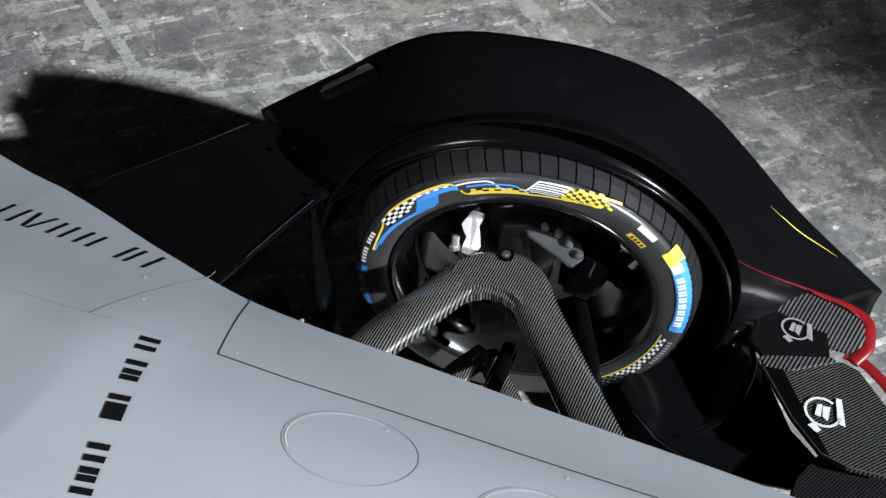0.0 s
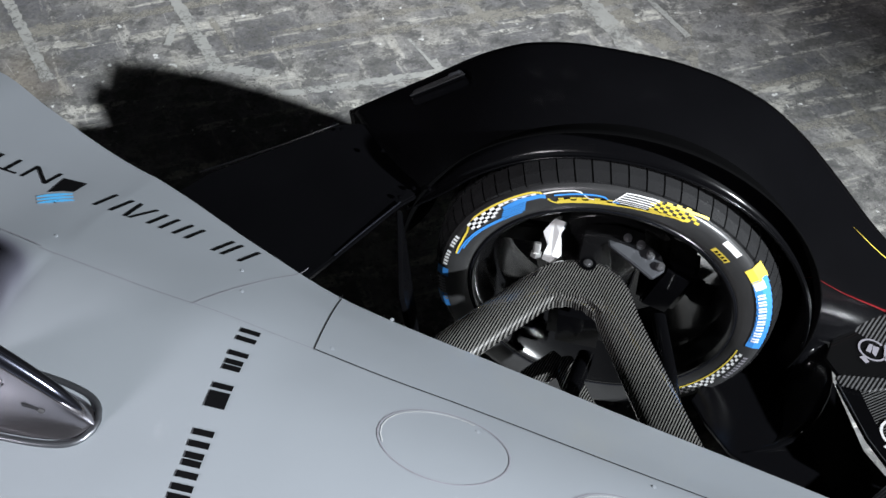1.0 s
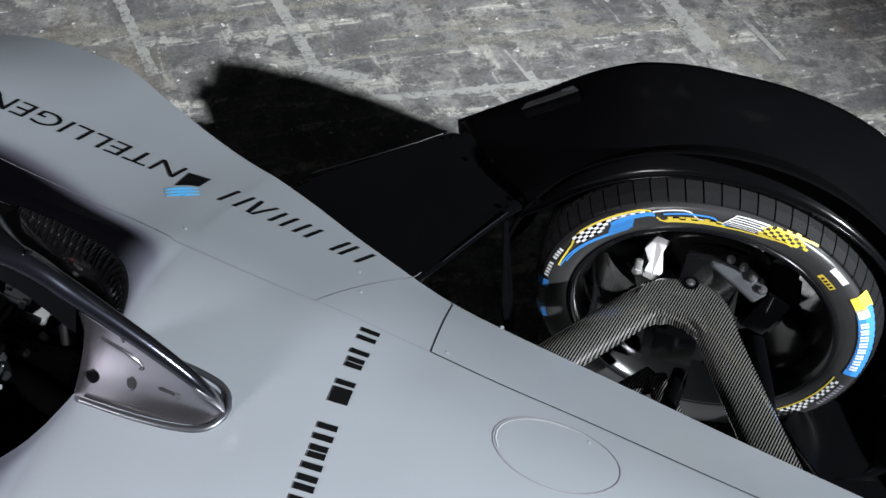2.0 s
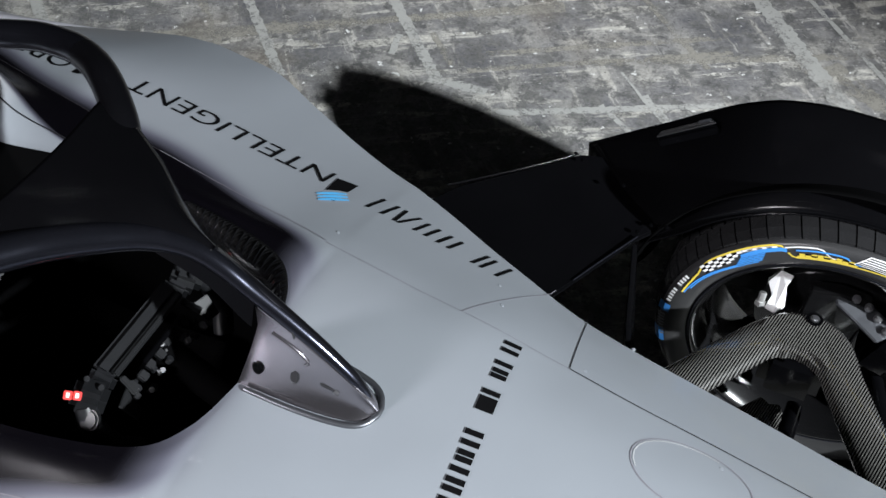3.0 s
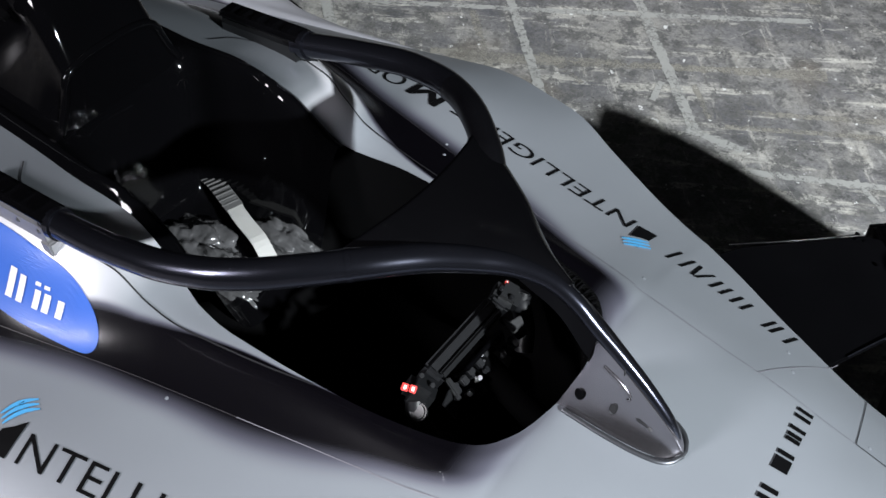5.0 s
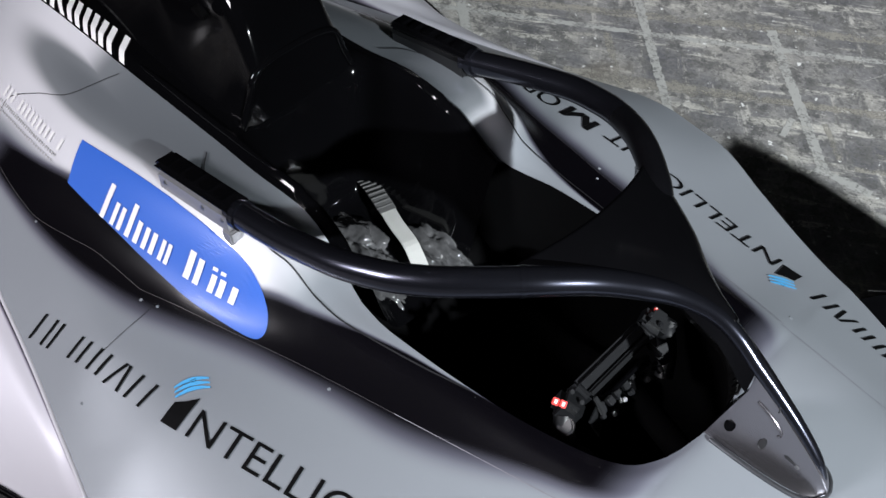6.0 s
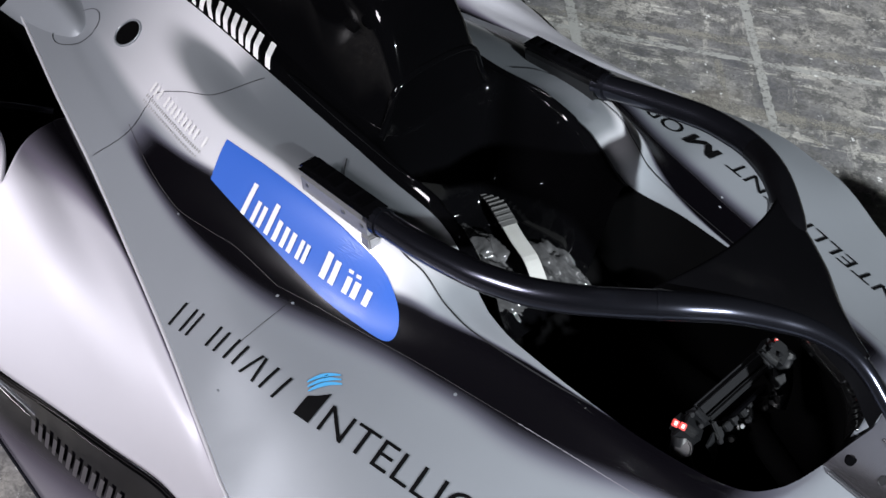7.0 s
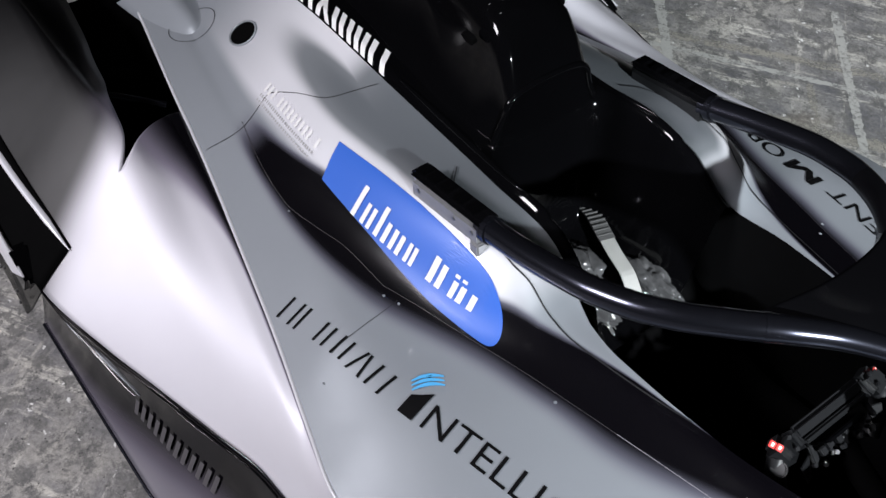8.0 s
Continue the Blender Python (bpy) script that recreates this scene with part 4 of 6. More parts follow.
def build_flank():
    """Blue sticker, pale printing, mirror stalk hole on the flanks."""
    def patch(name, outline, mat, label, lift=0.002):
        bm = bmesh.new()
        bm.faces.new([bm.verts.new((u, v, 0)) for u, v in outline])
        bmesh.ops.triangulate(bm, faces=bm.faces)
        for _ in range(6):
            long = [e for e in bm.edges if e.calc_length() > 0.03]
            if not long:
                break
            bmesh.ops.subdivide_edges(bm, edges=long, cuts=1)
            bmesh.ops.triangulate(bm, faces=[f for f in bm.faces if len(f.verts) > 3])
        for v in bm.verts:
            x, t = v.co.x, v.co.y
            p, e = shoulder(x, t, -1), shoulder(x, t + 0.01, -1)
            d = e - p
            nrm = np.array([0, d[2], -d[1]])
            nrm /= np.linalg.norm(nrm)
            if nrm[2] < 0:
                nrm = -nrm
            v.co = tuple(p + lift * nrm)
        return part(name, bm, mat, CAR, label)

    rim = [(-1.75, 0.0), (-1.62, 0.06), (-1.536, 0.20), (-1.479, 0.45), (-1.450, 0.75), (-1.447, 0.95), (-1.474, 1.0), (-1.60, 0.97), (-1.80, 0.82)]
    for _ in range(3):
        # the front end is rounded off
        rim = rim[:1] + [(a[0] * (1 - f) + b[0] * f, a[1] * (1 - f) + b[1] * f) for a, b in zip(rim, rim[1:]) for f in (0.25, 0.75)] + rim[-1:]
    patch("blue_sticker", [(-2.035, 0.02), (-1.90, 0.0)] + rim + [(-1.95, 0.74), (-2.01, 0.70)], BLUE, "royal blue sticker with white bars")
    def sticker_bar(x, w, lo, hi):
        f = (x + 1.90) / 0.39
        a, b = 0.755 + (0.02 - 0.03 * f) - lo * (0.50 - 0.23 * f), 0.755 + (0.02 - 0.03 * f) - hi * (0.50 - 0.23 * f)
        patch("sticker_bar", [(x - 0.004 * lo, a), (x + w - 0.004 * lo, a), (x + w - 0.004 * hi, b), (x - 0.004 * hi, b)], WHITE, "white bar", 0.004)

    for x, w, hi in ((-1.886, 0.014, 1.0), (-1.853, 0.012, 0.68), (-1.832, 0.012, 0.68), (-1.806, 0.013, 1.0), (-1.781, 0.013, 0.68), (-1.757, 0.012, 0.68), (-1.736, 0.012, 0.68), (-1.710, 0.010, 0.68), (-1.694, 0.010, 0.68),
                     (-1.642, 0.015, 1.0), (-1.618, 0.013, 0.94), (-1.584, 0.012, 0.70), (-1.565, 0.013, 0.70), (-1.538, 0.013, 0.70)):
        sticker_bar(x, w, 0.0, hi)
    for x in (-1.586, -1.568):
        sticker_bar(x, 0.011, 0.84, 0.98)
    for t0, t1, n, pitch, w in ((0.19, 0.385, 15, 0.0200, 0.0125), (0.44, 0.50, 30, 0.0098, 0.0052), (0.56, 0.61, 26, 0.0112, 0.0055)):
        for k in range(n):
            x = -2.372 + pitch * k
            if n > 20 or k not in (3, 13):
                patch("print_bar", [(x, t0), (x + w * 0.8, t0), (x + w * 0.8, t1), (x, t1)], WHITE if n < 20 else PALE_PRINT, "faint pale printing", 0.002)
    # mirror stalk openings: a dark oval with a rolled bright rim
    for s in (1, -1):
        oval = [(-2.612 + 0.050 * math.cos(a), s * 0.248 + 0.029 * math.sin(a)) for a in np.linspace(0, 2 * math.pi, 40)]
        draped("stalk_hole", [oval[:-1]], COCKPIT, CAR, "dark oval opening", place=lambda u, v: (u, v))
        sweep("hole_rim", [on_deck(x, y, 0.003) for x, y in oval], 0.0030, 0.0028, SILVER, CAR, "", 8, caps=False)


def build_halo():
    halo = new("halo")
    halo.parent = CAR
    tagged(halo, "dark metal halo with a black fairing over the cockpit")
    ring = [(-1.60, 0.303, 0.832), (-1.55, 0.307, 0.845), (-1.45, 0.311, 0.871), (-1.35, 0.308, 0.898), (-1.25, 0.288, 0.922), (-1.18, 0.257, 0.938), (-1.11, 0.208, 0.951), (-1.05, 0.155, 0.957), (-0.985, 0.088, 0.952), (-0.93, 0.048, 0.949), (-0.885, 0.022, 0.944), (-0.847, 0.010, 0.938), (-0.819, 0.005, 0.930), (-0.786, 0.003, 0.912), (-0.752, 0.002, 0.884), (-0.70, 0.001, 0.845), (-0.655, 0.001, 0.809), (-0.61, 0.001, 0.764), (-0.592, 0.0006, 0.738), (-0.580, 0.0003, 0.712)]
    for s in (1, -1):
        # the far tube is sunk under the shroud and its front takes a shaded colour, to fit the camera's view; the other
        # runs along its edge
        sink = (lambda x: float(np.interp(x, [-1.12, -1.04, -0.96, -0.90, -0.75], [0.0, 0.012, 0.032, 0.034, 0.0]))) if s > 0 else (lambda x: 0.0)
        path = spline([(x, s * y, z - sink(x)) for x, y, z in ring], 140)
        width = lambda x: float(np.interp(x, [-1.05, -0.93, -0.84, -0.70, -0.61, -0.58], [1.0, 0.84, 0.60, 0.46, 0.34, 0.12]))
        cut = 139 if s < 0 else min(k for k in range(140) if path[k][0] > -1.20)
        for name, stretch, mat in (("tube", path[:cut + 1], GRAPHITE), ("shaded_tube", path[cut:], GRAPHITE_SHADED)):
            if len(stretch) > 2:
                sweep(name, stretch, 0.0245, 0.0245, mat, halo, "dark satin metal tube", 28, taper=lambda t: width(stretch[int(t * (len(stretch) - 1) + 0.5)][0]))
        k = [p for p in path if -1.075 < p[0] < -1.060]
        if s < 0:
            sweep("joint_collar", k, 0.0256, 0.0256, GRAPHITE, halo, n=20)
        # rear mount: a metal block on the shoulder under a finned black cover, with a tab at its front; the far one's
        # shade is put into its dark colour
        m = pose(-1.685, s * 0.305, 0.812, 0, -6, 0)
        part("rear_mount", box_bm(0.222, 0.050, 0.056, m, 0.012), MOUNT if s < 0 else GREY_PLASTIC, halo, "grey metal halo mounting block" if s < 0 else "halo mounting block with its shade put into a dark colour")
        part("mount_cover", box_bm(0.222, 0.049, 0.016, m @ pose(0, 0, 0.031), 0.007), BLACK_SATIN, halo, "black finned cover")
        part("mount_tab", box_bm(0.026, 0.034, 0.034, m @ pose(0.094, s * 0.012, -0.032), 0.003), MOUNT if s < 0 else GREY_PLASTIC, halo)
        for dx in (-0.085, -0.05, -0.012, 0.03, 0.07):
            part("mount_fin", box_bm(0.020, 0.030, 0.006, m @ pose(dx, 0, 0.040), 0.002), BLACK_GLOSS, halo)
        for dx in (-0.08, 0.03, 0.085):
            bolt(halo, m @ Vector((dx, s * 0.0255, 0.004)), (0, s, 0), 0.005, 0.003, STEEL)
        part("collar", cyl_bm(0.028, 0.02, pose(-1.575, s * 0.305, 0.838, 0, 76, 0), 24, bevel=0.003), GRAPHITE, halo)

    # black shroud between the two tubes, lopsided to fit the camera's view: x, its edge beside the one tube and over
    # the other, and its height
    web = table([(-1.062, -0.178, 0.212, 0.968), (-1.00, -0.106, 0.148, 0.966), (-0.94, -0.058, 0.099, 0.962), (-0.87, -0.022, 0.047, 0.951), (-0.83, -0.010, 0.024, 0.940), (-0.80, -0.006, 0.012, 0.928)])

    def top(u, v):
        x = -0.80 + (-1.062 + 0.80) * u
        a, b, z = web(x)
        y = a + (b - a) * (v + 1) / 2
        # the rear edge bows with the ring
        x2 = x - 0.05 * (abs(v) ** 2.2) * max(0, (u - 0.5) / 0.5) ** 1.5
        return (x2, y * (1 + 0.12 * max(0, u - 0.75)), z + 0.012 * (1 - v * v) - 0.010 * max(0.0, v) ** 3 - 0.030 * abs(v) ** 4 * max(0.0, (u - 0.7) / 0.3) ** 1.5)

    grid("fairing", top, np.linspace(0, 1, 44), np.linspace(-1, 1, 29), BLACK_SATIN, halo, "satin black fairing", depth=0.026)
    sweep("fairing_edge", [np.array(top(u, 1.0)) + np.array((0, 0.0005, -0.004)) for u in np.linspace(0.02, 0.8, 30)], 0.0014, 0.0014, GRAPHITE, halo, n=8)

    # pylon: wedge that stands on the cowl
    pyl = table([(-0.815, 0.038, 0.012, 0.926), (-0.78, 0.042, 0.011, 0.906), (-0.752, 0.044, 0.011, 0.884), (-0.70, 0.045, 0.011, 0.845), (-0.655, 0.043, 0.011, 0.808), (-0.61, 0.036, 0.010, 0.765), (-0.595, 0.030, 0.009, 0.747), (-0.585, 0.022, 0.007, 0.731), (-0.578, 0.010, 0.004, 0.716), (-0.575, 0.001, 0.001, 0.703)])

    def flank(x, v):
        wb, wt, zt = pyl(x)
        s = 1 if v >= 0 else -1
        a = abs(v)
        zb = deck_z(max(x, -0.77), 0) - 0.004
        if a < 0.3:
            return (x, s * wt * a / 0.3, zt + 0.004 * (1 - (a / 0.3) ** 2))
        t = (a - 0.3) / 0.7
        lean = -0.034 * max(0.0, (t - 0.28) / 0.72) * max(0.0, min(1.0, (-0.68 - x) / 0.062))
        return (x + lean, s * (wt + (wb - wt) * (0.25 * t + 0.75 * t ** 3.2) - 0.001 * math.sin(math.pi * t)), zt + (zb - zt) * t)

    grid("pylon", flank, np.linspace(-0.742, -0.575, 48), np.linspace(-1, 1, 41), PYLON, halo, "brushed dark metal halo pylon")
    back = [flank(-0.742, v) for v in np.linspace(-1, 1, 21)]
    # the neck under the tubes, cut off along a line below them
    def neck(x, v):
        wb, wt, zt = pyl(max(x, -0.815)) if x > -0.815 else (0.03, 0.012, 0.926 + (-0.815 - x) * 0.35)
        zl = 0.84 + (zt - 0.018 - 0.84) * (1 - (1 - min(1.0, (-0.742 - x) / 0.075)) ** 2.4)
        s = 1 if v >= 0 else -1
        t = abs(v)
        return (x, s * (wt + 0.016 * t), zt + (zl - zt) * t)

    grid("pylon_neck", neck, np.linspace(-0.742, -0.87, 16), np.linspace(-1, 1, 21), BLACK_SATIN, halo, "black neck of the halo pylon")
    mesh_object("pylon_rear", back, [tuple(range(21))], BLACK_SATIN, halo)
    edge = [(x, s * (pyl(x)[0] + 0.004)) for s, xs in ((1, np.linspace(-0.760, -0.5755, 30)), (-1, np.linspace(-0.5755, -0.760, 30))) for x in xs]
    sweep("pylon_foot", [(x, y, deck_z(max(x, -0.77), y) + 0.002) for x, y in edge], 0.0045, 0.004, MACHINED, halo, "rolled metal foot of the pylon", 10)
    # seam across the ridge; boss, socket, slot and embossed line only on the flank facing the camera
    sweep("ridge_seam", [np.array(flank(-0.695 + 0.018 * abs(v), v)) + np.array((0, 0.0008 * (1 if v > 0 else -1), 0.0008)) for v in np.linspace(-0.36, 0.36, 15)], 0.0013, 0.0013, SEAM, halo, n=6)
    for s in (-1,):
        part("boss", cyl_bm(0.009, 0.008, pose(-0.745, s * 0.0265, 0.750, -62 * s, 0, 0) @ Matrix.Diagonal((1, 1.25, 1, 1)), 20, bevel=0.003), BLACK_SATIN, halo)
        part("socket", cyl_bm(0.0065, 0.008, pose(-0.69, s * 0.0212, 0.752, -66 * s, 0, 0) @ Matrix.Diagonal((1, 1.8, 1, 1)), 20, bevel=0.002), SEAM, halo)
        bolt(halo, (-0.691, s * 0.0252, 0.746), (0, 0.94 * s, 0.34), 0.0038, 0.003, STEEL)
        part("slot", box_bm(0.030, 0.006, 0.006, pose(-0.640, s * 0.0155, 0.747, 0, 20, -8 * s), 0.002), SEAM, halo)
        part("slot_insert", box_bm(0.008, 0.006, 0.004, pose(-0.630, s * 0.0167, 0.743, 0, 20, -8 * s), 0.001), STEEL, halo)
        pts = spline([(-0.722, s * 0.0132, 0.822), (-0.695, s * 0.0131, 0.808), (-0.676, s * 0.0133, 0.792), (-0.671, s * 0.0139, 0.783), (-0.675, s * 0.0143, 0.778)], 16)
        sweep("emboss", pts, 0.0026, 0.0026, PYLON, halo, n=8)
    return halo


def build_scoop():
    """Ribbed carbon lining just inside the cockpit's rim, front left."""
    rim = spline([(x, section(x, 0)[0], section(x, 0)[1]) for x in (-1.04, -0.97, -0.91, -0.87, -0.832, -0.81, -0.792, -0.782, -0.777)], 50)

    def fn(u, v):
        k = min(49, int(round(u * 49)))
        d = np.array(rim[min(k + 1, 49)]) - np.array(rim[max(k - 1, 0)])
        n = np.array((d[1], -d[0], 0.0)) / math.hypot(d[0], d[1])
        n = n if n[1] < 0 or n[0] < 0 else -n
        w = 0.046 * math.sin(math.pi * min(1.0, 0.10 + 0.85 * u)) ** 0.8
        return np.array(rim[k]) + n * (w * v - 0.003) + np.array((0, 0, 0.004 - 0.045 * v * v))

    lip = grid("screen_lip", fn, np.linspace(0, 1, 50), np.linspace(0, 1, 9), CARBON_BLACK, CAR, "ribbed dark carbon lip at the cockpit's front", depth=0.004)
    for k in range(22):
        u = 0.08 + 0.84 * k / 21
        sweep("rib", [fn(u, v) + np.array([0, 0, 0.0015]) for v in np.linspace(0.10, 0.72, 8)], 0.0014, 0.0014, BLACK_SATIN, lip, n=6)


# ---------------- front corner ----------------
def build_tyre_print(wheel):
    """Printed marks on the inner sidewall: radius and angle in degrees."""
    def wall_y(r):
        return float(np.interp(r, [0.240, 0.262, 0.285, 0.302, 0.313, 0.322], [-0.112, -0.124, -0.1275, -0.124, -0.112, -0.085]))

    c = (0.0, WHEEL_Y, AXLE_Z)

    def sector(name, r0, r1, a0, a1, mat, lift=0.0012, skew=0.0, label=""):
        n = max(2, int(abs(a1 - a0) / 2.0) + 1)
        verts, faces = [], []
        for k in range(n):
            for j in range(3):
                r = r0 + (r1 - r0) * j / 2
                a = radians(a0 + (a1 - a0) * k / (n - 1) + skew * (j / 2))
                verts.append((c[0] + r * math.cos(a), c[1] + wall_y(r) - lift, c[2] + r * math.sin(a)))
        for k in range(n - 1):
            for j in range(2):
                i = 3 * k + j
                faces.append((i, i + 1, i + 4, i + 3))
        return verts, faces, mat, name, label

    groups = {}

    def add(name, *a, **kw):
        v, f, mat, _, label = sector(name, *a, **kw)
        small = name.endswith("check") or name.endswith("er") or name.endswith("bar")
        g = groups.setdefault((name, mat.name, 0 if small else len(groups)), [[], [], mat, label])
        b = len(g[0])
        g[0].extend(v)
        g[1].extend(tuple(i + b for i in q) for q in f)

    def line(name, path, width, mat, lift=0.0014):
        """A line of even width through (radius, degrees) points."""
        p = [path[0]]
        for a, b in zip(path, path[1:]):
            n = max(1, int(abs(b[1] - a[1]) / 1.5))
            p += [(a[0] + (b[0] - a[0]) * k / n, a[1] + (b[1] - a[1]) * k / n) for k in range(1, n + 1)]
        flat = [np.array((r * math.cos(radians(a)), r * math.sin(radians(a)))) for r, a in p]
        verts = []
        for k, q in enumerate(flat):
            t = flat[min(k + 1, len(flat) - 1)] - flat[max(k - 1, 0)]
            t /= np.linalg.norm(t)
            for e in (0.5, -0.5):
                w = q + np.array((-t[1], t[0])) * width * e
                verts.append((c[0] + w[0], c[1] + wall_y(math.hypot(*w)) - lift, c[2] + w[1]))
        g = groups.setdefault((name, mat.name, len(groups) + 1), [[], [], mat, ""])
        g[0].extend(verts)
        g[1].extend((2 * k, 2 * k + 1, 2 * k + 3, 2 * k + 2) for k in range(len(flat) - 1))

    # chequered flag, blue speed lines and yellow outline, from the rear over the top to the front
    line("yellow_line", [(0.2806, 164), (0.2830, 156), (0.2865, 150.8), (0.2930, 147.6), (0.2975, 143), (0.2985, 131), (0.2995, 118.5), (0.2965, 115.5), (0.2740, 112.8), (0.2690, 111), (0.2685, 101), (0.2690, 90), (0.2735, 80), (0.2755, 76.5), (0.2800, 73.5), (0.2860, 68), (0.2890, 65.5)], 0.0036, YELLOW)
    for i in range(9):
        for j in range(4):
            a = 148.2 - 2.05 * i
            if a - 2.05 > 134.5 - 2.2 * j:
                add("chequer", 0.2775 + 0.0047 * j, 0.2822 + 0.0047 * j, a, a - 2.05, WHITE if (i + j) % 2 else INK, lift=0.0016)
    add("white_line", 0.2925, 0.2965, 129.5, 117, WHITE)
    for a in (127.5, 124.0, 120.5):
        add("dash_er", 0.2935, 0.2955, a, a - 1.7, INK, lift=0.0018)
    line("blue_line", [(0.2775, 164), (0.2765, 155), (0.2735, 148), (0.2685, 140), (0.2665, 135)], 0.0030, TYRE_BLUE)
    line("blue_line", [(0.2730, 160), (0.2725, 154), (0.2695, 147), (0.2645, 138), (0.2630, 133), (0.2632, 126)], 0.0030, TYRE_BLUE)
    for k in range(6):
        line("blue_line", [(0.2675 + 0.0040 * k, 135.2 - 1.0 * k), (0.2672 + 0.0040 * k, 124.2 - 0.6 * k)], 0.0031, TYRE_BLUE)
    line("blue_line", [(0.2850, 131), (0.2890, 124), (0.2900, 116), (0.2875, 114)], 0.0075, TYRE_BLUE)
    line("white_line", [(0.2935, 114.5), (0.2952, 110), (0.2955, 104), (0.2930, 102), (0.2800, 99.4), (0.2785, 97.5)], 0.0026, WHITE, 0.0018)
    line("blue_line", [(0.2880, 111), (0.2890, 104), (0.2880, 96), (0.2860, 94), (0.2775, 92), (0.2765, 89)], 0.0030, TYRE_BLUE, 0.0016)
    add("yellow_block", 0.2690, 0.2745, 111, 90, YELLOW)
    for k in range(9):
        add("black_check", 0.2735 + 0.0042 * (k % 2), 0.2775 + 0.0042 * (k % 2), 110.0 - 2.1 * k, 108.1 - 2.1 * k, INK if k % 3 else YELLOW, lift=0.0017)
        add("yellow_check", 0.2735 + 0.0042 * ((k + 1) % 2), 0.2775 + 0.0042 * ((k + 1) % 2), 110.0 - 2.1 * k, 108.1 - 2.1 * k, YELLOW, lift=0.0016)
    for k in range(6):
        line("white_line", [(0.2775 + 0.0046 * k, 91.0 - 0.75 * k), (0.2780 + 0.0046 * k, 79.8 - 0.6 * k)], 0.0020, WHITE)
    line("white_line", [(0.2770, 91.4), (0.3010, 87.3), (0.3022, 77.0)], 0.0022, WHITE, 0.0018)
    for i in range(12):
        for j in range(5):
            r = 0.2770 + 0.0050 * j + 0.0009 * i
            if (i + j) % 2 and (j < 5 - max(0, i - 7)) and j >= (i - 5) // 3 and r < 0.310:
                add("yellow_check", r, r + 0.0048, 79.3 - 1.55 * i, 77.6 - 1.55 * i, YELLOW)
    add("yellow_block", 0.2765, 0.2815, 79, 73, YELLOW)
    line("yellow_line", [(0.3000, 75), (0.3030, 70), (0.3075, 62), (0.3080, 60.4)], 0.0030, YELLOW)
    add("white_tag", 0.2900, 0.3005, 51.1, 43.2, WHITE)
    add("yellow_tag", 0.2640, 0.2755, 51.0, 42.5, YELLOW)
    for k in range(4):
        add("tag_bar", 0.2665, 0.2730, 49.6 - 1.75 * k, 48.6 - 1.75 * k, INK, lift=0.002)
    # maker's badge: yellow end, blue band, white bars; it lies slightly askew on the wall
    askew = lambda a: 0.0130 * max(0.0, min(1.0, (30.0 - a) / 36.0))
    add("yellow_block", 0.2865, 0.3135, 36.4, 29.6, YELLOW)
    for k in range(12):
        a = 30.4 - 3.0 * k
        add("badge_blue_er", 0.2865 - askew(a), 0.3120 - askew(a), a, a - 3.02, TYRE_BLUE)
    for k in range(8):
        a = 23.8 - 3.35 * k
        for o, w in ((0.0, 0.95), (1.45, 0.95)):
            add("badge_bar", 0.2900 - askew(a), 0.3035 - askew(a), a - o, a - o - w, WHITE, lift=0.002)
    add("white_line", 0.2880, 0.3060, 29.6, 26.0, WHITE, lift=0.002)
    # the lower front: pale chequers, and the size of the tyre in grey
    for i in range(26):
        for j in range(3):
            if (i + j) % 2 and (j < 2 or i > 12):
                add("chequer", 0.2690 + 0.0052 * j, 0.2740 + 0.0052 * j, -11 - 1.6 * i, -12.6 - 1.6 * i, WHITE)
    add("yellow_line", 0.2655, 0.2680, -9.5, -53, YELLOW)
    for k in range(9):
        add("side_bar", 0.2835, 0.2925, -12 - 1.8 * k, -12.9 - 1.8 * k, GREY_PRINT)
    # the rear: product print and blue badge
    for k in range(10):
        if k != 5:
            add("product_bar", 0.2895, 0.2975, 172.3 - 1.75 * k, 171.2 - 1.75 * k, WHITE)
    add("badge_blue", 0.2850, 0.3075, 174.2, 178.6, TYRE_BLUE)
    add("badge_blue", 0.2900, 0.3110, 188.5, 196, TYRE_BLUE)
    for k in range(8):
        add("dark_badge_bar", 0.2905, 0.3045, 180 + 1.6 * k, 180.9 + 1.6 * k, GREY_PRINT)
    for (name, _, single), (v, f, mat, label) in groups.items():
        ob = mesh_object(name, v, f, mat, wheel, label, False)
        if not single:
            tagged(ob, kind="stuff")


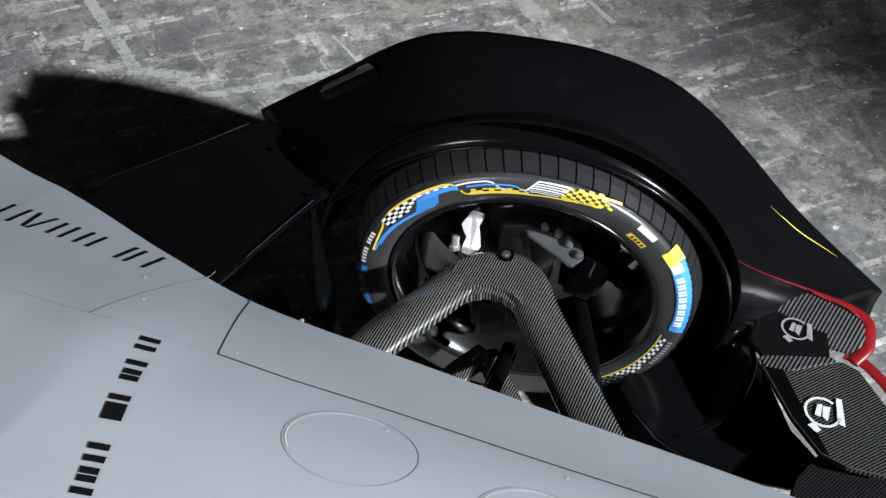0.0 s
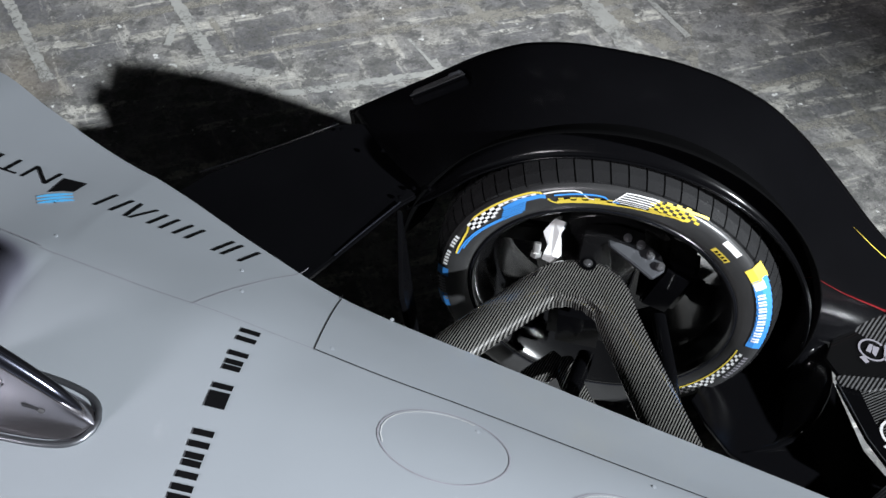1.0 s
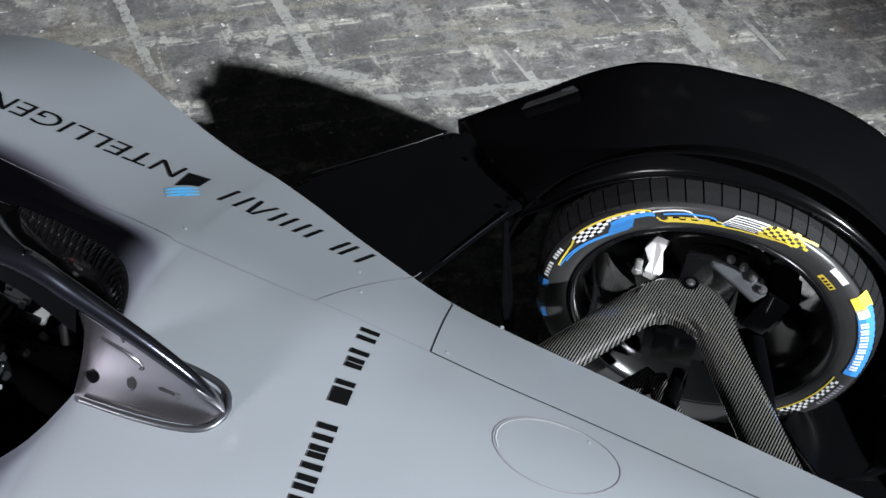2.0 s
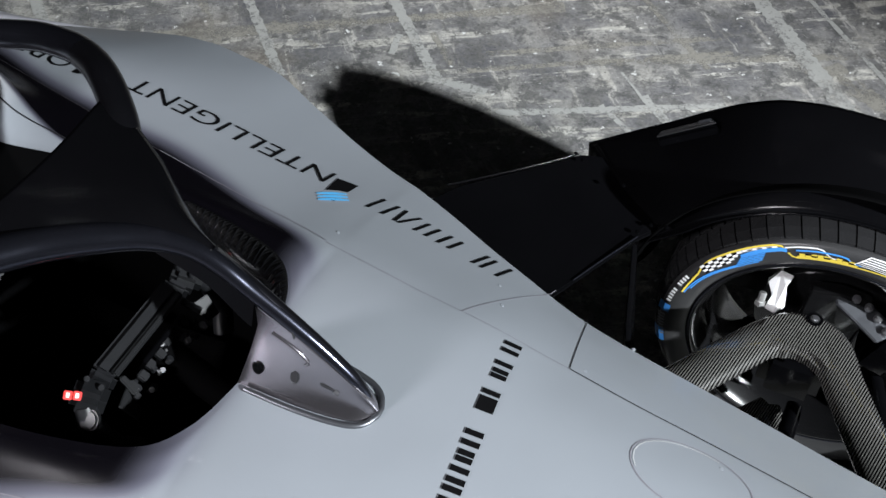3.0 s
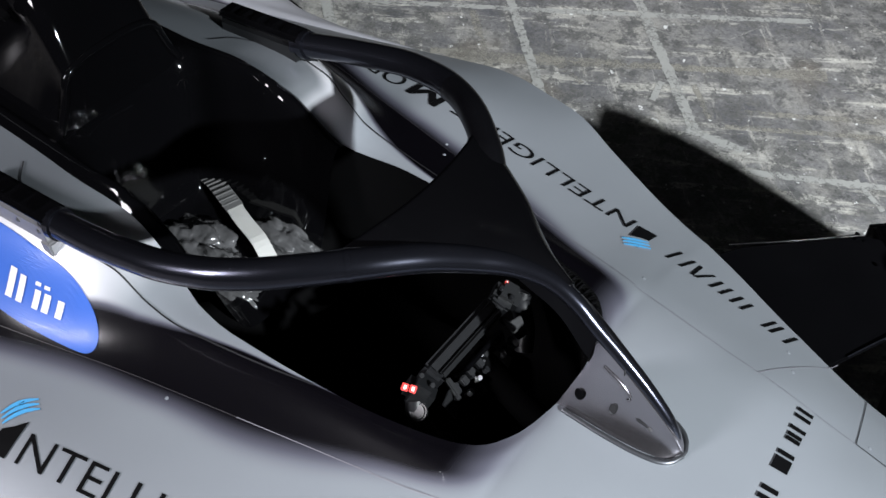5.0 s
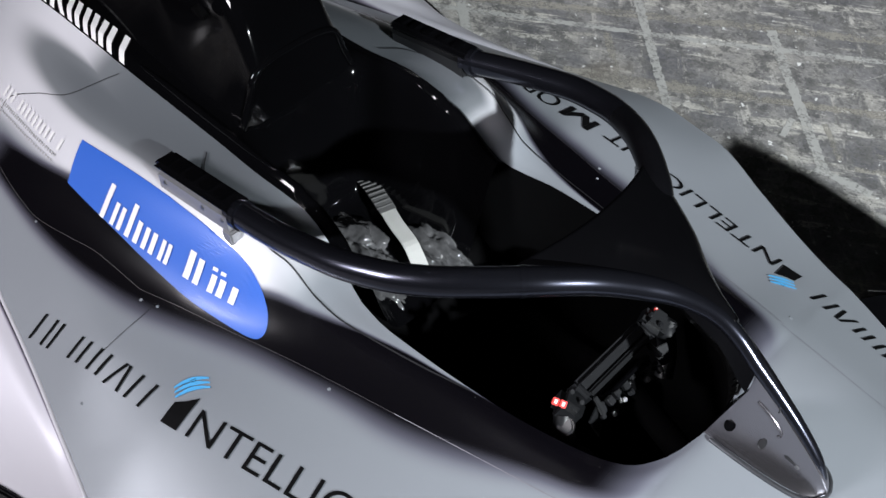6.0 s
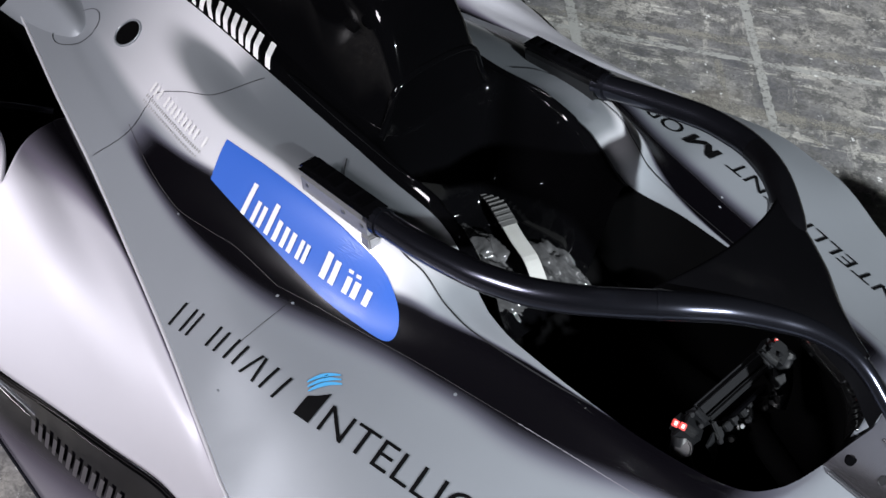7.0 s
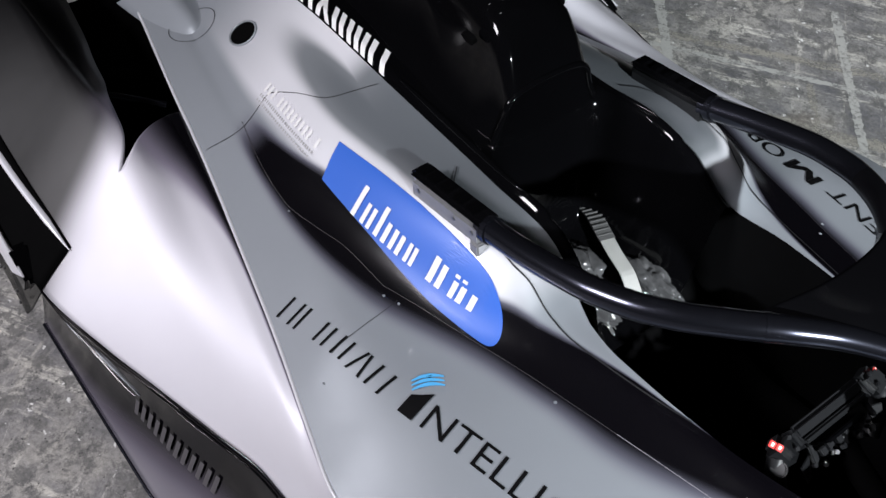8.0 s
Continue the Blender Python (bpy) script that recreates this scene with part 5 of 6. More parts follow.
def build_wheel(printed=True):
    wheel = new("front_wheel")
    wheel.parent = CAR
    tagged(wheel, "black 18-inch wheel with a road-pattern tyre")
    c = (0.0, WHEEL_Y, AXLE_Z)
    prof = [(0.236, -0.098), (0.240, -0.112), (0.250, -0.119), (0.262, -0.124), (0.285, -0.1275), (0.296, -0.126), (0.301, -0.1215), (0.3025, -0.1165), (0.303, -0.111), (0.308, -0.098), (0.311, -0.085), (0.3125, -0.07), (0.3125, 0.07), (0.311, 0.085), (0.303, 0.111), (0.296, 0.126), (0.285, 0.1275), (0.262, 0.124), (0.240, 0.112), (0.236, 0.098)]
    tyre = sharp(mesh_object("tyre", *lathe_bm(prof, c, 144), RUBBER, wheel, "black rubber tyre with printed sidewall"), 40)
    # tread blocks: ribs across, cut by slanted grooves
    bm_v, bm_f = [], []
    N = 66
    for k in range(N):
        for y0, y1, slant in ((-0.115, -0.096, 0.006), (-0.096, -0.070, 0.008), (-0.064, -0.022, 0.02), (-0.016, 0.016, 0.0), (0.022, 0.064, -0.02), (0.070, 0.110, -0.012)):
            a0, a1 = 2 * math.pi * (k + 0.04) / N, 2 * math.pi * (k + 0.94) / N
            b = len(bm_v)
            for a in (a0, a1):
                for y in (y0, y1):
                    aa = a + slant * (y - y0) / (y1 - y0) * 2 + (0.012 if y0 == -0.096 else 0.0)
                    edge = 0.014 * max(0.0, (abs(y) - 0.062) / 0.053) ** 1.7
                    for r in (0.308 - edge, 0.3225 - edge):
                        bm_v.append((c[0] + r * math.cos(aa), c[1] + y, c[2] + r * math.sin(aa)))
            bm_f += [(b + 1, b + 3, b + 7, b + 5), (b, b + 1, b + 5, b + 4), (b + 2, b + 3, b + 7, b + 6), (b, b + 1, b + 3, b + 2), (b + 4, b + 5, b + 7, b + 6)]
    tread = mesh_object("tread", bm_v, bm_f, TREAD, wheel, "", False)
    tagged(tread, kind="stuff")
    rim_prof = [(0.247, -0.112), (0.250, -0.116), (0.2475, -0.120), (0.240, -0.1195), (0.233, -0.113), (0.230, -0.10), (0.222, -0.085), (0.219, -0.06), (0.219, 0.05), (0.226, 0.075), (0.235, 0.105), (0.247, 0.112)]
    sharp(mesh_object("rim", *lathe_bm(rim_prof, c, 128), RIM_BLACK, wheel, "gloss black rim"), 35)
    sharp(mesh_object("rim_lip", *lathe_bm([(0.2435, -0.1205), (0.2455, -0.1215), (0.2475, -0.1205), (0.2455, -0.119), (0.2435, -0.1205)], c, 128), GRAPHITE, wheel), 60)
    for k in range(8):
        a = 2 * math.pi * k / 8 + 0.2
        m = Matrix.Translation(c) @ Matrix.Rotation(-a, 4, "Y") @ pose(0.135, 0.06, 0, 0, 0, 8)
        part("spoke", box_bm(0.19, 0.022, 0.052, m, 0.006), RIM_BLACK, wheel)
    part("hub", cyl_bm(0.062, 0.09, Matrix.Translation((c[0], c[1] + 0.03, c[2])) @ pose(0, 0, 0, 90, 0, 0), 32, bevel=0.006), RIM_BLACK, wheel)
    # white plates put in for the bright, lit patches between the spokes
    part("spoke_gap_glint", plate_bm([(0.132, 0.842, 0.266), (0.157, 0.842, 0.244), (0.135, 0.842, 0.219)], 0.006, 0.001), WHITE, wheel, "white plate standing in for a bright patch between the spokes")
    part("spoke_gap_glint", plate_bm([(0.113, 0.842, 0.334), (0.145, 0.842, 0.318), (0.178, 0.842, 0.289), (0.174, 0.842, 0.283), (0.130, 0.842, 0.302)], 0.006, 0.001), WHITE, wheel, "white plate standing in for a bright patch between the spokes")
    part("brake_disc", cyl_bm(0.135, 0.024, Matrix.Translation((c[0], c[1] - 0.01, c[2])) @ pose(0, 0, 0, 90, 0, 0), 48, bevel=0.002), RIM_BLACK, wheel, "dark brake disc")
    if printed:
        build_tyre_print(wheel)
    return wheel


def build_upright():
    up = new("upright")
    up.parent = CAR
    tagged(up, "machined alloy upright with brake caliper and bolts")
    part("carrier", plate_bm([(-0.050, 0.715, 0.445), (0.000, 0.715, 0.458), (0.060, 0.715, 0.450), (0.060, 0.71, 0.405), (0.050, 0.70, 0.33), (0.03, 0.70, 0.25), (-0.04, 0.70, 0.25), (-0.055, 0.70, 0.36)], 0.035, 0.004), RIM_BLACK, up, "dark carrier plate")
    part("top_bracket", plate_bm([(-0.010, 0.735, 0.452), (0.05, 0.735, 0.445), (0.095, 0.715, 0.432), (0.105, 0.690, 0.420), (0.085, 0.670, 0.415), (0.04, 0.690, 0.430), (0.0, 0.705, 0.445)], 0.010, 0.002), MACHINED, up, "grey machined bracket")
    for x, y, z in ((0.075, 0.705, 0.438), (0.095, 0.69, 0.428), (0.055, 0.715, 0.448), (0.03, 0.722, 0.452), (-0.005, 0.645, 0.33), (0.03, 0.655, 0.30)):
        bolt(up, (x, y, z), (0, -0.4, 1), 0.008, 0.012, STEEL)
    part("caliper", box_bm(0.075, 0.085, 0.13, pose(0.115, 0.735, 0.36, 0, 18, 0), 0.014), BLACK_GLOSS, up, "black brake caliper")
    part("sensor_bracket", plate_bm([(-0.125, 0.745, 0.405), (-0.108, 0.765, 0.425), (-0.085, 0.755, 0.43), (-0.092, 0.735, 0.418), (-0.085, 0.705, 0.395), (-0.100, 0.69, 0.385), (-0.118, 0.695, 0.386), (-0.112, 0.72, 0.398)], 0.008, 0.001), WHITE, up, "bright white bracket")
    part("stud", cyl_bm(0.007, 0.03, pose(-0.128, 0.70, 0.40, -25, 0, 0), 12, bevel=0.001), BRIGHT, up)
    part("stud_nut", cyl_bm(0.011, 0.008, pose(-0.128, 0.697, 0.393, -25, 0, 0), 6), BRIGHT, up)
    part("duct", box_bm(0.12, 0.07, 0.12, pose(-0.03, 0.685, 0.25, 0, 0, 0), 0.02), BLACK_SATIN, up, "black brake duct")

    arm = new("upper_wishbone")
    arm.parent = CAR
    tagged(arm, "woven carbon suspension wishbone")
    bend = spline([(-0.31, 0.30, 0.43), (-0.222, 0.425, 0.424), (-0.135, 0.548, 0.420), (-0.092, 0.606, 0.418), (-0.062, 0.632, 0.418), (-0.030, 0.642, 0.418), (0.004, 0.626, 0.418), (0.040, 0.556, 0.418), (0.092, 0.458, 0.420), (0.147, 0.356, 0.424), (0.20, 0.26, 0.43)], 80)
    sweep("arm", bend, 0.0385, 0.021, CARBON_ARM, arm, "woven carbon arm bent round the ball joint", n=28)
    part("knuckle", plate_bm([(-0.150, 0.553, 0.436), (-0.128, 0.600, 0.438), (-0.114, 0.636, 0.438), (-0.088, 0.656, 0.438), (-0.045, 0.666, 0.438), (0.000, 0.666, 0.438), (0.032, 0.640, 0.438), (0.056, 0.585, 0.436), (0.066, 0.545, 0.434),
                               (0.044, 0.515, 0.430), (-0.012, 0.566, 0.436), (-0.034, 0.574, 0.437), (-0.064, 0.572, 0.437), (-0.106, 0.545, 0.430)], 0.036, 0.009), CARBON_ARM, arm, "broad woven carbon knuckle")
    bolt(arm, (-0.030, 0.655, 0.440), (0, 0, 1), 0.010, 0.006, STEEL)
    part("bolt_seat", cyl_bm(0.015, 0.003, pose(-0.030, 0.655, 0.4395), 20), BLACK_GLOSS, arm)
    low = new("lower_wishbone")
    low.parent = CAR
    tagged(low, "woven carbon lower wishbone")
    sweep("rear_leg", spline([(-0.05, 0.61, 0.205), (-0.106, 0.54, 0.205), (-0.20, 0.40, 0.21), (-0.30, 0.27, 0.215)], 24), 0.026, 0.011, CARBON_ARM, low, n=20)
    sweep("front_leg", spline([(-0.05, 0.61, 0.205), (-0.006, 0.535, 0.205), (0.07, 0.40, 0.21), (0.14, 0.27, 0.215)], 24), 0.024, 0.011, CARBON_ARM, low, n=20)
    sweep("push_rod", spline([(-0.005, 0.62, 0.225), (-0.02, 0.45, 0.32), (-0.05, 0.28, 0.42)], 16), 0.016, 0.009, BLACK_SATIN, low, n=14)
    sweep("track_rod", spline([(0.11, 0.66, 0.33), (0.15, 0.48, 0.35), (0.18, 0.26, 0.37)], 16), 0.014, 0.008, BLACK_SATIN, low, n=14)


def build_fender():
    f = new("front_fender")
    f.parent = CAR
    tagged(f, "satin black front wheel fender")
    # the lip's points slide out along the camera's line of view, closer over the tread, so their outline holds
    def slide_along_view(x, z):
        d = np.array((x, 0.658, z)) - np.array((0.03, -0.57, 1.82))
        return np.array((x, 0.658, z)) + d * 0.042 / d[1]

    lip = [(-0.330, 0.50)] + [(0.369 * math.cos(radians(a)), AXLE_Z + 0.369 * math.sin(radians(a))) for a in np.linspace(140, -8, 36)]
    lip[0] = (-0.36, 0.492)
    lip_pts = spline([slide_along_view(x, z) for x, z in lip], 60)
    out = spline([(-0.545, 0.895, 0.485), (-0.40, 0.90, 0.585), (-0.25, 0.90, 0.688), (-0.19, 0.90, 0.712), (-0.10, 0.90, 0.724), (0.02, 0.90, 0.720), (0.12, 0.90, 0.702), (0.21, 0.90, 0.666), (0.286, 0.90, 0.610), (0.38, 0.90, 0.515), (0.467, 0.90, 0.42), (0.58, 0.90, 0.315), (0.69, 0.895, 0.222)], 60)

    def fn(u, v):
        k = int(round(u * 59))
        a, b = np.array(lip_pts[k]), np.array(out[k])
        p = a + (b - a) * v
        p[2] += 0.022 * math.sin(math.pi * v) ** 0.8 * math.sin(math.pi * min(1, 0.15 + u))
        return p

    us = np.linspace(0, 1, 60)
    grid("top_skin", fn, us, np.linspace(0, 1, 20), BLACK_SATIN, f, "satin black top skin", depth=0.008)

    def wall(u, v):
        k = int(round(u * 59))
        b = np.array(out[k])
        return b + np.array([0, 0.012 * math.sin(math.pi * v), -v * min(0.12, b[2] - 0.12)])

    grid("outer_skin", wall, us, np.linspace(0, 1, 8), BLACK_SATIN, f, depth=0.006)
    sweep("arch_lip", lip_pts, 0.0025, 0.0025, BLACK_SATIN, f, n=8)
    # recessed vent near the rear of the top skin
    q = [np.array((-0.405, 0.838, 0.578)), np.array((-0.300, 0.842, 0.648)), np.array((-0.318, 0.872, 0.632)), np.array((-0.40, 0.868, 0.575))]
    part("vent_frame", plate_bm([p + np.array([0, 0, 0.012]) for p in q], 0.02, 0.004), BLACK_GLOSS, f, "gloss black vent frame")
    for k, t in enumerate((0.25, 0.55, 0.8)):
        a, b = q[0] + (q[3] - q[0]) * t, q[1] + (q[2] - q[1]) * t
        sweep("vent_blade", [a + np.array([0, 0, 0.014]), b + np.array([0, 0, 0.014])], 0.0022, 0.002, DARK_PLASTIC, f, n=8)
    part("vent_glint", box_bm(0.026, 0.007, 0.006, pose(-0.325, 0.858, 0.648, 0, -34, 0), 0.002), MACHINED, f)
    # bridge panel from the fender to the chassis and its fixings; its unseen front is drawn out under the skin to block
    # the key light
    part("bridge_panel", plate_bm([(-0.377, 0.668, 0.49), (-0.46, 0.50, 0.49), (-0.50, 0.42, 0.49), (-0.84, 0.50, 0.49), (-0.74, 0.66, 0.49), (-0.545, 0.850, 0.49), (-0.44, 0.880, 0.488), (-0.345, 0.870, 0.486), (-0.345, 0.715, 0.486)], 0.012, 0.003), BLACK_SATIN, f, "satin black bridge panel")
    sweep("panel_edge", spline([(-0.376, 0.668, 0.4955), (-0.42, 0.585, 0.4925), (-0.452, 0.52, 0.491)], 14), 0.002, 0.002, GRAPHITE, f, n=8)
    sweep("hinge_rail", spline([(-0.76, 0.66, 0.485), (-0.64, 0.76, 0.490), (-0.55, 0.845, 0.492)], 14), 0.0018, 0.0018, BLACK_SATIN, f, n=10)
    for p in ((-0.436, 0.762, 0.522), (-0.379, 0.676, 0.50), (-0.36, 0.70, 0.503), (-0.535, 0.82, 0.503), (-0.555, 0.835, 0.50), (-0.33, 0.695, 0.515)):
        bolt(f, p, (0, 0, 1), 0.0042, 0.004, BLACK_GLOSS)
    # upright vane between body and wheel, and the plate under it
    part("turning_vane", plate_bm([(-0.372, 0.662, 0.484), (-0.335, 0.640, 0.06), (-0.275, 0.50, 0.06), (-0.335, 0.535, 0.40)], 0.010, 0.002), BLACK_SATIN, f)
    part("splitter", plate_bm([(-0.20, 0.36, 0.06), (-0.33, 0.62, 0.06), (-0.42, 0.60, 0.055), (-0.55, 0.40, 0.055)], 0.012, 0.003), BLACK_SATIN, f)

    # leading edge of the fender: bright carbon face with a red band
    ridge = spline([(0.375, 0.832, 0.290), (0.44, 0.832, 0.280), (0.501, 0.828, 0.272), (0.56, 0.812, 0.270), (0.634, 0.784, 0.264)], 24)
    foot = spline([(0.40, 0.795, 0.255), (0.463, 0.764, 0.250), (0.544, 0.713, 0.250), (0.632, 0.700, 0.248)], 24)

    def nose(u, v):
        k = int(round(u * 23))
        p = ridge[k] + (foot[k] - ridge[k]) * v
        return p + np.array((0, 0, 0.010 * math.sin(math.pi * v)))

    grid("carbon_face", nose, np.linspace(0, 1, 24), np.linspace(0, 1, 12), CARBON_TRIM, f, "bright woven carbon leading face", depth=0.004)
    band = spline([(0.380, 0.850, 0.293), (0.446, 0.840, 0.288), (0.519, 0.821, 0.283), (0.575, 0.806, 0.278), (0.622, 0.790, 0.270), (0.642, 0.765, 0.264), (0.640, 0.728, 0.256), (0.612, 0.688, 0.246)], 60)
    sweep("red_band", band, 0.0105, 0.005, RED, f, "red painted edge band", 14, taper=lambda t: 0.16 + 1.05 * max(0.0, min(1.0, (t - 0.40) * 2.6)) ** 1.3)
    # inner cheek that runs down from the arch to the wing
    cheek_a = [slide_along_view(0.369 * math.cos(radians(a)), AXLE_Z + 0.369 * math.sin(radians(a))) for a in np.linspace(2, -36, 12)]
    cheek_b = spline([(0.425, 0.79, 0.254), (0.432, 0.72, 0.252), (0.440, 0.655, 0.246), (0.425, 0.60, 0.20), (0.37, 0.55, 0.158), (0.30, 0.525, 0.150)], 12)
    grid("cheek", lambda u, v: cheek_a[int(round(u * 11))] * (1 - v) + cheek_b[int(round(u * 11))] * v, np.linspace(0, 1, 12), np.linspace(0, 1, 8), BLACK_SATIN, f, "black inner cheek of the fender", depth=0.005)
    # black liners added round the tyre, under the top skin, to hide the lit floor behind
    liner = [(math.cos(radians(a)), math.sin(radians(a))) for a in np.linspace(172, -38, 48)]
    grid("wheel_liner", lambda u, v: ((0.349 + 0.040 * (1 - v) ** 3) * liner[int(u)][0], 0.698 + 0.194 * v, AXLE_Z + (0.349 + 0.040 * (1 - v) ** 3) * liner[int(u)][1]), range(48), np.linspace(0, 1, 9), COCKPIT, f, "black liner added to keep the wheel arch dark", depth=0.003)
    ring = [(math.cos(radians(a)), math.sin(radians(a))) for a in np.linspace(150, -40, 48)]
    grid("outer_liner", lambda u, v: ((0.27 + 0.125 * v) * ring[int(u)][0], 0.891, AXLE_Z + (0.27 + 0.125 * v) * ring[int(u)][1]), range(48), np.linspace(0, 1, 3), COCKPIT, f, "black ring added to close the wheel arch", depth=0.003)
    # painted lines on the top skin
    sweep("red_stripe", spline([fn(u, v) + np.array((0, 0, 0.001)) for u, v in ((0.775, 0.03), (0.805, 0.125), (0.835, 0.24), (0.865, 0.35), (0.90, 0.465), (0.935, 0.575), (0.98, 0.70))], 40), 0.0022, 0.0016, RED, f, "thin dark red stripe", n=8, taper=lambda t: 0.35 + 1.3 * t * t)
    sweep("yellow_pinstripe", spline([fn(u, v) + np.array((0, 0, 0.0005)) for u, v in ((0.78, 0.78), (0.84, 0.86), (0.88, 0.91), (0.915, 0.95))], 20), 0.0011, 0.0008, YELLOW, f, n=6, taper=lambda t: 0.1 + 0.9 * math.sin(math.pi * t))
    return f


def build_front_wing():
    w = new("front_wing")
    w.parent = CAR
    tagged(w, "carbon front wing with red edges and pale emblems")
    part("inner_plate", plate_bm([(0.37, 0.826, 0.15), (0.408, 0.893, 0.15), (0.469, 0.732, 0.15), (0.524, 0.587, 0.15), (0.572, 0.531, 0.15), (0.52, 0.463, 0.15), (0.423, 0.467, 0.15), (0.335, 0.493, 0.15), (0.284, 0.520, 0.15), (0.235, 0.575, 0.15), (0.205, 0.620, 0.15), (0.225, 0.665, 0.15), (0.300, 0.745, 0.15)], 0.01, 0.002), BLACK_SATIN, w, "black plate behind the flaps")
    part("upper_flap", plate_bm([(0.444, 0.779, 0.262), (0.544, 0.791, 0.262), (0.560, 0.780, 0.262), (0.565, 0.761, 0.262), (0.569, 0.680, 0.262), (0.448, 0.657, 0.262), (0.423, 0.693, 0.262)], 0.010, 0.003), CARBON_BLACK, w, "black carbon flap with a pale emblem")
    part("joint_strip", plate_bm([(0.440, 0.651, 0.268), (0.452, 0.658, 0.268), (0.572, 0.676, 0.268), (0.577, 0.667, 0.268), (0.496, 0.633, 0.268), (0.449, 0.636, 0.268)], 0.006, 0.001), CARBON_TRIM, w)
    part("main_flap", plate_bm([(0.445, 0.648, 0.255), (0.571, 0.675, 0.255), (0.597, 0.618, 0.255), (0.653, 0.501, 0.255), (0.668, 0.449, 0.255), (0.587, 0.455, 0.255), (0.542, 0.476, 0.255), (0.497, 0.539, 0.255)], 0.010, 0.002), CARBON_WING, w, "woven carbon flap with a pale emblem")
    part("flap_edge", plate_bm([(0.446, 0.645, 0.2575), (0.484, 0.642, 0.2575), (0.516, 0.565, 0.2575), (0.558, 0.474, 0.2575), (0.542, 0.478, 0.2575), (0.498, 0.539, 0.2575)], 0.002), BLACK_GLOSS, w, "black painted flap edge")
    rim = np.array([(0.446, 0.647, 0.258), (0.498, 0.538, 0.258), (0.543, 0.476, 0.258), (0.588, 0.456, 0.258), (0.666, 0.450, 0.258)])
    sweep("flap_rim", [a + (b - a) * t for a, b in zip(rim, rim[1:]) for t in np.linspace(0, 1, 8)[:-1]] + [rim[-1]], 0.0013, 0.0013, MACHINED, w, n=8)
    part("lower_element", plate_bm([(0.552, 0.499, 0.22), (0.598, 0.478, 0.22), (0.681, 0.472, 0.22), (0.694, 0.395, 0.22), (0.500, 0.395, 0.22), (0.502, 0.417, 0.22), (0.51, 0.444, 0.22)], 0.012, 0.003), CARBON_DARK, w, "dark woven carbon element")
    part("foot_plate", plate_bm([(0.609, 0.723, 0.20), (0.639, 0.709, 0.20), (0.709, 0.592, 0.20), (0.74, 0.53, 0.20), (0.68, 0.47, 0.20), (0.58, 0.50, 0.20), (0.53, 0.60, 0.20), (0.54, 0.70, 0.20)], 0.012, 0.002), CARBON_WING, w, "woven carbon foot plate")
    sweep("red_edge", spline([(0.612, 0.737, 0.205), (0.638, 0.728, 0.205), (0.667, 0.701, 0.205), (0.694, 0.662, 0.205), (0.720, 0.605, 0.205), (0.745, 0.55, 0.205)], 24), 0.012, 0.004, RED, w, "red painted edge", 12)

    sweep("wing_beam", [(0.60, 0.40, 0.212), (0.62, 0.25, 0.20), (0.64, 0.06, 0.20)], 0.045, 0.008, CARBON_DARK, w, "dark carbon beam to the nose", 16)

    def emblem(cx, cy, z, ux, uy, size, mat):
        """A ring with an arrow and a word's worth of bars beside it, as plain pale shapes."""
        ux, uy = np.array(ux), np.array(uy)
        o = np.array((cx, cy, z))
        P = lambda a, b: o + size * (a * ux + b * uy)
        ring_v, ring_f = [], []
        for k in range(28):
            a = 2 * math.pi * k / 28 * 0.86 + 0.6
            ring_v += [P(0.85 * math.cos(a), 0.85 * math.sin(a)), P(1.0 * math.cos(a), 1.0 * math.sin(a))]
        ring_f = [(2 * k, 2 * k + 1, 2 * k + 3, 2 * k + 2) for k in range(27)]
        mesh_object("emblem_ring", ring_v, ring_f, mat, w, "", False)
        for name, quad in (("emblem_block", [(-0.5, -0.15), (-0.1, 0.55), (0.15, 0.5), (-0.2, -0.3)]), ("emblem_block", [(-0.1, -0.3), (0.15, 0.4), (0.55, 0.3), (0.1, -0.6)]),
                           ("emblem_arrow", [(-1.1, -0.8), (-0.75, -1.3), (-0.45, -1.15), (-0.7, -0.6)]), ("emblem_bar", [(1.05, 0.9), (1.35, 0.8), (0.95, -1.0), (0.6, -0.75)])):
            mesh_object(name, [P(*q) for q in quad], [(0, 1, 2, 3)], mat, w, "", False)

    emblem(0.55, 0.559, 0.2590, (0.95, 0.20, 0.0), (-0.27, 0.95, 0.0), 0.032, PALE_PRINT)
    emblem(0.508, 0.732, 0.2645, (0.99, 0.07, 0.0), (-0.2, 0.97, 0.0), 0.026, GREY_PRINT)
    return w


